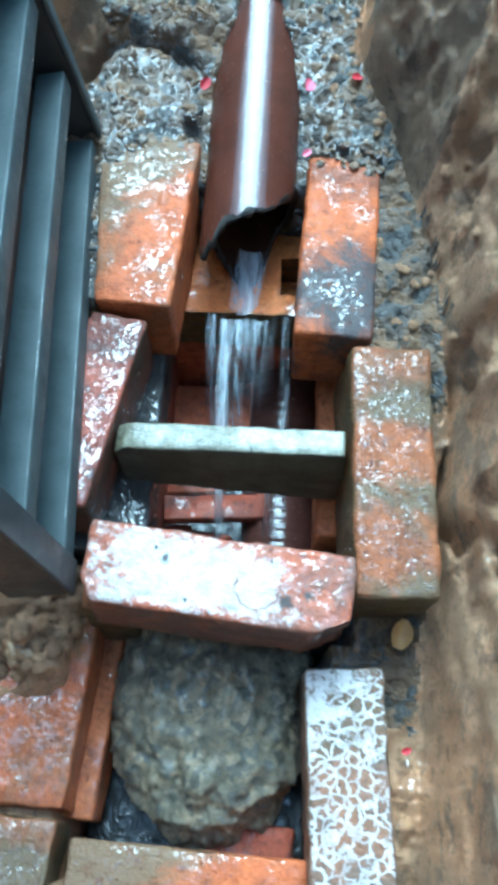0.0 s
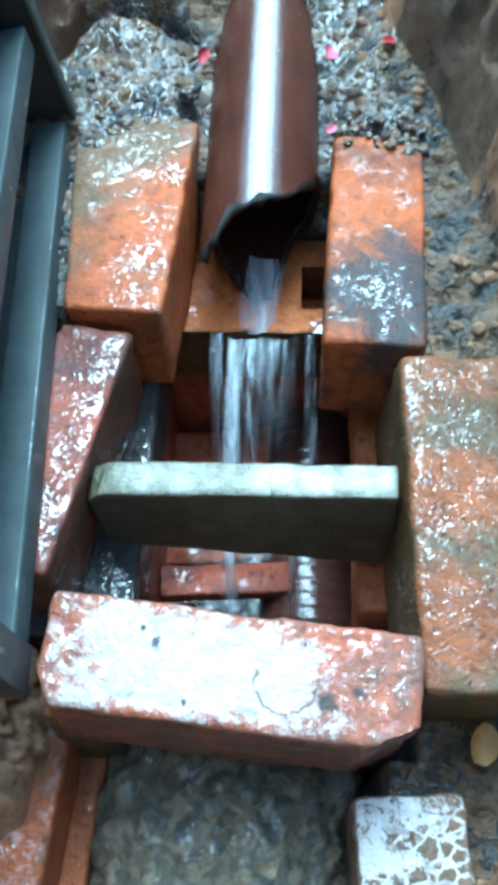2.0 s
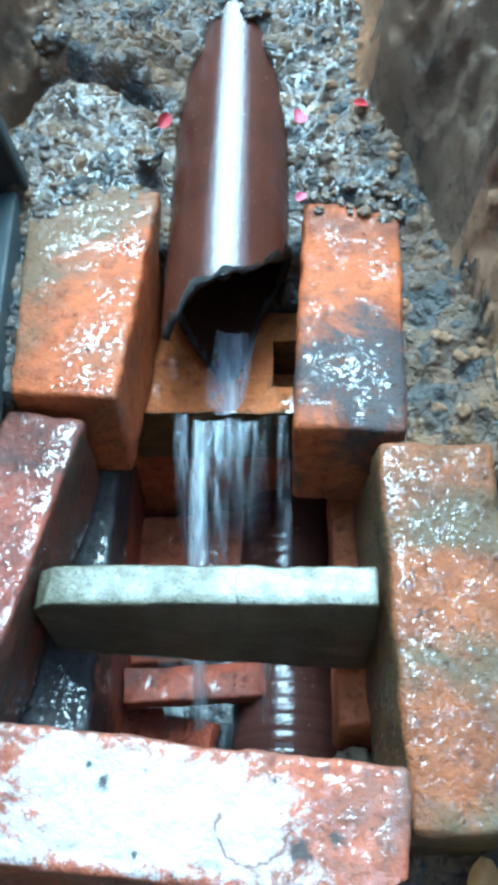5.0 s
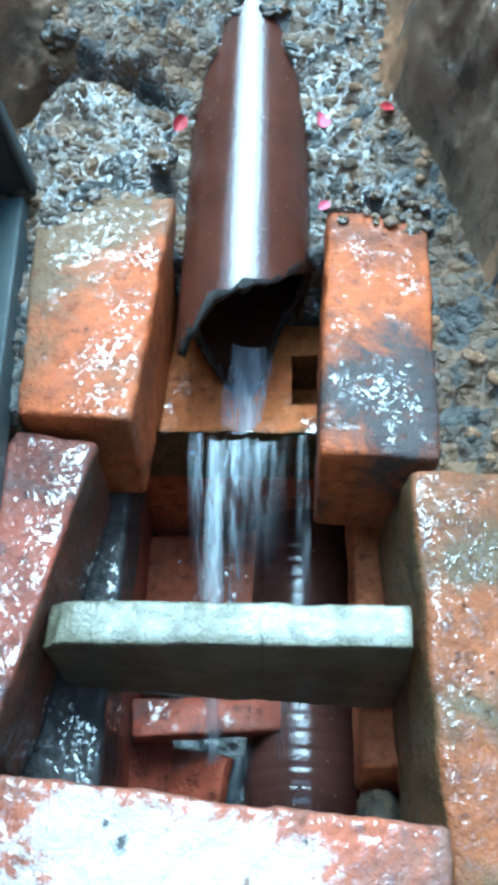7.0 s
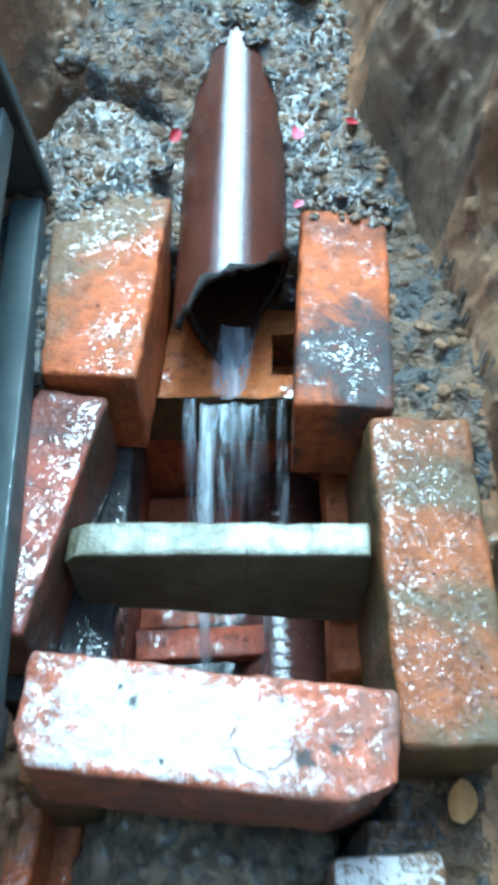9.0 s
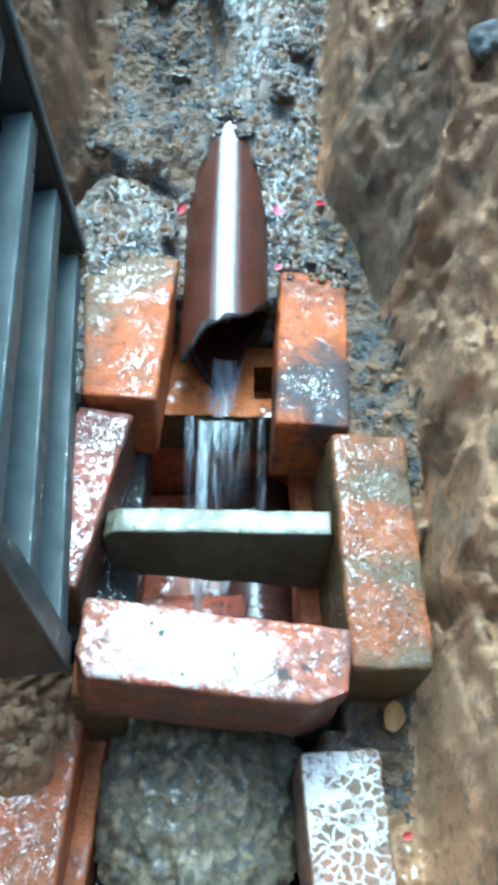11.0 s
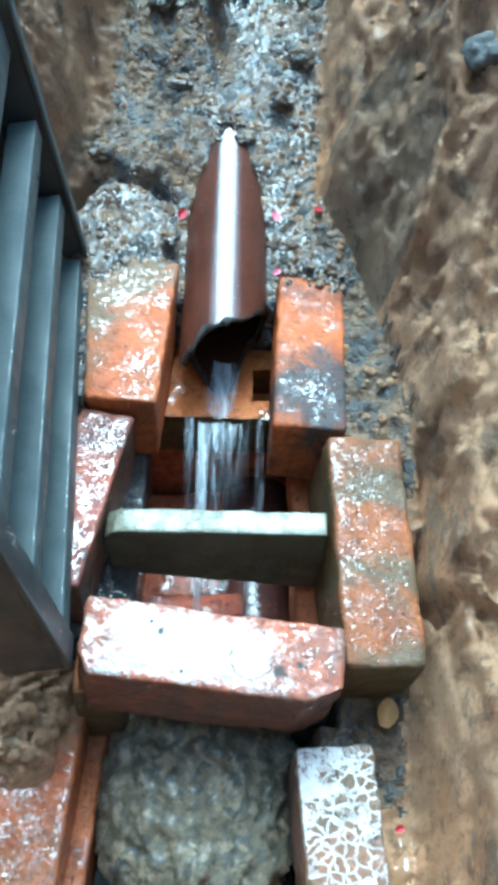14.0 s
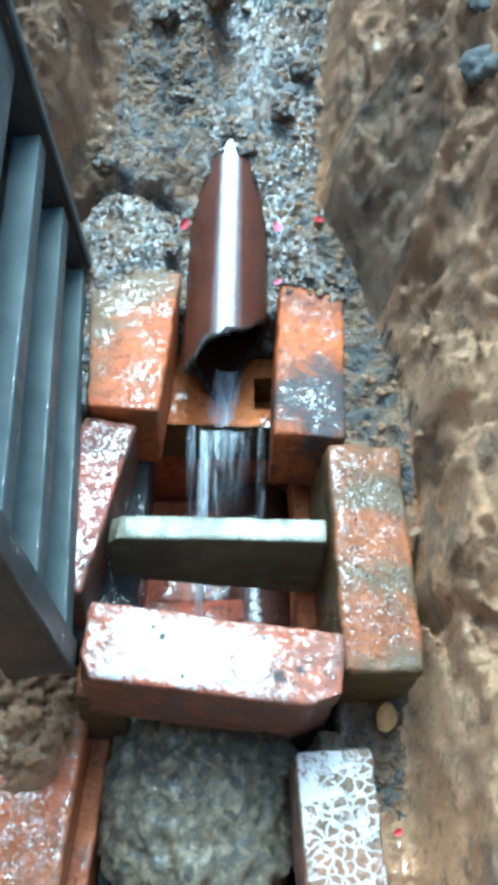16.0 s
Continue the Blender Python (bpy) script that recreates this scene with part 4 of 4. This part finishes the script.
# ---- small things ----
def petal(name, material, size, place, label, category="petal"):
    verts, faces = [], []
    for k in (0, 1):
        for i in range(6):
            for j in range(5):
                u, v = i / 5, 2 * j / 4 - 1
                wide = math.sin(math.pi * (0.08 + 0.86 * u)) ** 0.7
                verts.append((size * (u - 0.5) * 1.2, size * 0.45 * v * wide, size * (0.22 * (u - 0.5) ** 2 + 0.25 * (v * wide) ** 2 + 0.05 * k) + 0.1 * size * noise.noise(Vector((u * 3, v * 2, size * 100)))))
    for k in (0, 1):
        for i in range(5):
            for j in range(4):
                p = 30 * k + i * 5 + j
                q = [p, p + 1, p + 6, p + 5]
                faces.append(q if not k else q[::-1])
    ob = mesh_object(name, verts, faces, material)
    ob.matrix_world = pose(*place)
    return tagged(ob, label, category)


petal("petal", PINK, 0.016, (0.068, 0.222, 0.156, 35, 10, 80), "pink flower petal on the wet gravel")
petal("petal", PINK, 0.009, (0.070, 0.135, 0.143, 20, 0, 40), "pale pink petal on the wet gravel")
petal("petal", RED, 0.013, (-0.050, 0.224, 0.152, 30, -20, 60), "dark red petal beside the pipe")
petal("petal", RED, 0.011, (0.122, 0.226, 0.166, 10, 20, 20), "dark red petal on the wet gravel")
petal("petal", RED, 0.008, (0.192, -0.478, 0.004, 20, 0, 20), "small red petal on the clay")
petal("leaf", LEAF, 0.025, (0.187, -0.367, 0.012, 8, -6, 75), "small yellow fallen leaf on dark gravel", "leaf")
lump("clay_lump", CLOD, (0.023, 0.021, 0.018), (-0.188, -0.400, 0.012, 0, 0, 20), "tan clay lump on a brick", "lump", detail=5, amp=0.3, seed=8, rough=0.10)

def build_root(x, y, turn, length, seed):
    """A thin root creeping over the clay."""
    rnd = random.Random(seed)
    pts = []
    for i in range(14):
        pts.append((x, y, ground_height(x, y) + 0.003 + 0.004 * math.sin(i * 1.3 + seed)))
        turn += rnd.uniform(-0.45, 0.45)
        x += length / 14 * math.cos(turn)
        y += length / 14 * math.sin(turn)
    cu = bpy.data.curves.new("root", "CURVE")
    cu.dimensions, cu.bevel_depth, cu.bevel_resolution = "3D", 0.0012, 2
    sp = cu.splines.new("POLY")
    sp.points.add(len(pts) - 1)
    for i, (p, q) in enumerate(zip(sp.points, pts)):
        p.co = (*q, 1)
        p.radius = 1.2 - 0.07 * i
    cu.materials.append(ROOT)
    tagged(new("root", cu), "thin tan root hanging over the clay bank", "root", "bank roots")


for n, (x, y, turn, length) in enumerate(((0.30, 0.36, -1.2, 0.10), (0.33, 0.42, -1.8, 0.12), (0.29, 0.46, -1.4, 0.08), (0.42, 0.30, -1.7, 0.14), (0.44, 0.36, -2.2, 0.10), (0.36, 0.50, -1.0, 0.09))):
    build_root(x, y, turn, length, n)

for n, (x, y, r) in enumerate(((-0.068, 0.195, 0.016), (0.075, 0.40, 0.017), (0.10, 0.47, 0.022), (-0.02, 0.56, 0.024), (0.085, 0.60, 0.020), (0.035, 0.66, 0.026), (-0.09, 0.52, 0.020), (-0.06, 0.42, 0.015),
                               (0.12, 0.66, 0.018), (-0.12, 0.62, 0.024), (-0.155, 0.30, 0.017))):
    lump("clod", GRAVEL, (r, 0.9 * r, 0.75 * r), (x, y, ground_height(x, y) + 0.2 * r, 0, 0, 50 * n), "wet brown clod of gravelly soil on the trench bed", "clod", detail=4, amp=0.35, freq=2.0, seed=n, rough=0.05)

rnd = random.Random(11)
for n in range(60):
    y = rnd.uniform(-0.12, 0.42)
    x, r = foot_right(y) + rnd.uniform(-0.05, 0.004), rnd.uniform(0.002, 0.0062)
    ob = lump("clod", LOAM if n % 3 else GRAVEL, (r, 0.85 * r, 0.6 * r), (x, y, ground_height(x, y) + 0.05 * r, 0, 0, 40 * n), "small brown crumb of clay at the bank foot", "clod", detail=3, amp=0.4, freq=1.8, seed=n + 40, rough=0.05)
    ob["group"] = "bank crumbs"
for n in range(34):
    x, y, r = rnd.uniform(-0.235, -0.145), rnd.uniform(-0.425, -0.372), rnd.uniform(0.003, 0.010)
    ob = lump("clod", LOAM if n % 3 else CLAY, (r, 0.9 * r, 0.7 * r), (x, y, max(0.0, ground_height(x, y)) + 0.3 * r, 0, 0, 40 * n), "brown wet soil crumb on the front brick", "clod", detail=4, amp=0.4, freq=1.8, seed=n + 90, rough=0.14)
    ob["group"] = "brick crumbs"

lump("soil_lump", LOAM, (0.060, 0.042, 0.050), (-0.205, -0.350, -0.006, 0, 0, 10), "large wet brown soil lump under the grate", "soil lump", detail=5, amp=0.35, freq=1.6, seed=77, rough=0.2)

# gravelly soil washed over the back ends of the two bricks beside the pipe
for n in range(64):
    x0 = rnd.choice((-0.100, 0.108))
    x, y, r = x0 + rnd.uniform(-0.045, 0.045), 0.152 - 0.026 * rnd.random() ** 1.5, rnd.uniform(0.002, 0.0062)
    ob = lump("clod", GRAVEL if n % 3 else PEBBLE, (r, 0.9 * r, 0.55 * r), (x, y, max(0.134, ground_height(x, y)) + 0.1 * r, 0, 0, 31 * n), "wet gravelly crumb washed onto a brick end", "clod", detail=3, amp=0.45, freq=1.6, seed=n + 250, rough=0.10)
    ob["group"] = "washed crumbs"

# soil slumped over the pipe where it comes out of the ground
for n, (x, y, r) in enumerate(((-0.030, 0.338, 0.010), (0.044, 0.330, 0.009), (-0.016, 0.362, 0.011), (0.030, 0.358, 0.012), (-0.004, 0.384, 0.010), (0.018, 0.380, 0.009), (0.006, 0.398, 0.014))):
    w = min(abs(x - PIPE_X), 0.05)
    z = PIPE_Z + PIPE_FALL * (y - 0.03) + math.sqrt(PIPE_R ** 2 - w ** 2)
    ob = lump("clod", GRAVEL, (1.2 * r, r, 0.6 * r), (x, y, z + 0.002, 0, 0, 70 * n), "wet soil crumb slumped over the pipe", "clod", detail=4, amp=0.45, freq=1.6, seed=n + 330, rough=0.14)
    ob["group"] = "pipe crumbs"

# lumps torn out of the bank, and grey stones stuck in its upper part
STONE_DARK = plain_material("dark_grey_stone", (0.13, 0.125, 0.11), (0.07, 0.068, 0.06), 0.6, 40, 0.9)


def on_bank(x, y):
    return crumbled(x, y, ground_height(x, y))


for n, (x, y, r) in enumerate(((0.285, 0.235, 0.030), (0.310, 0.290, 0.036), (0.272, 0.285, 0.016), (0.335, 0.225, 0.020), (0.300, 0.180, 0.014))):
    px, py, pz = on_bank(x, y)
    ob = lump("stone", STONE_DARK, (r, 0.85 * r, 0.8 * r), (px + 0.3 * r, py, pz - 0.55 * r, 0, 15, 60 * n), "dark grey wet stone stuck in the clay bank", "stone", detail=4, amp=0.35, freq=1.3, seed=n + 130, rough=0.05)
    ob["group"] = "bank stones"
rnd = random.Random(23)
for n in range(70):
    y = rnd.uniform(-0.14, 0.40)
    x, r = foot_right(y) + rnd.uniform(0.02, 0.16), rnd.choice((0.003, 0.004, 0.005, 0.006, 0.008))
    if noise.noise(Vector((x, y, 5)) * 9) < -0.05 or 0.13 < x < 0.225 and 0.10 < y < 0.30:
        continue
    px, py, pz = on_bank(x, y)
    ob = lump("clod", CLAY if n % 4 else LOAM, (r, 1.1 * r, 0.75 * r), (px, py, pz - 0.3 * r, 0, -35, 47 * n), "torn lump of tan clay sticking to the bank", "clod", detail=4, amp=0.5, freq=1.5, seed=n + 160, rough=0.12)
    ob["group"] = "bank clods"

# ---- pebbles ----
def pebble_mesh(seed):
    bm = bmesh.new()
    bmesh.ops.create_icosphere(bm, subdivisions=2, radius=1)
    for v in bm.verts:
        v.co *= 1 + 0.45 * noise.noise(v.co * 1.5 + Vector((seed * 5.1, 0, 0))) + 0.16 * noise.noise(v.co * 4 + Vector((0, seed * 3.1, 0)))
        v.co.z *= 0.7
    me = bpy.data.meshes.new("pebble")
    bm.to_mesh(me)
    bm.free()
    me.polygons.foreach_set("use_smooth", [True] * len(me.polygons))
    me.materials.append(PEBBLE)
    return me


SHAPES = [pebble_mesh(s) for s in range(7)]


def in_gravel(x, y):
    if y > 0.09:
        return foot_left(y) + 0.02 < x < foot_right(y) + 0.012 and not (abs(x - PIPE_X) < 0.056 and y < 0.40) and not (-0.15 < x < -0.055 and y < 0.15) and not (0.06 < x < 0.135 and y < 0.13)
    if y > -0.10:
        return 0.148 < x < foot_right(y) - 0.01
    if x < -0.13:
        return -0.25 < x < -0.14 and -0.44 < y < -0.375
    return (0.10 < x < 0.20 and -0.47 < y < -0.375 and not (x < 0.185 and y < -0.405))


def scatter():
    rnd = random.Random(5)
    made, pts, fcs = 0, [], []
    for n in range(4200):
        x, y = rnd.uniform(-0.25, 0.24), rnd.uniform(-0.47, 0.85) if rnd.random() < 0.85 else rnd.uniform(-0.47, 0.1)
        if not in_gravel(x, y) or noise.noise(Vector((x, y, 7)) * 14) < 0.18:
            continue
        big = rnd.random() < 0.07
        s = rnd.uniform(0.005, 0.0075) if big else rnd.uniform(0.002, 0.0048)
        m = pose(x, y, max(ground_height(x, y), 0.0 if x < -0.13 and y < -0.3 else -1.0) + s * rnd.uniform(-0.7, -0.2), rnd.uniform(-25, 25), rnd.uniform(-25, 25), rnd.uniform(0, 360)) @ Matrix.Diagonal((s * rnd.uniform(0.8, 1.35), s, s, 1))
        if big and made < 240 and y < 0.5:
            ob = new("pebble", SHAPES[made % 7])
            ob.matrix_world = m
            ob.parent = ground
            made += 1
        else:
            me = SHAPES[n % 7]
            base = len(pts)
            pts += [tuple(m @ v.co) for v in me.vertices]
            fcs += [[base + i for i in p.vertices] for p in me.polygons]
    rest = mesh_object("gravel", pts, fcs, PEBBLE)
    tagged(rest, "wet grey and brown gravel", "gravel", kind="stuff")


scatter()
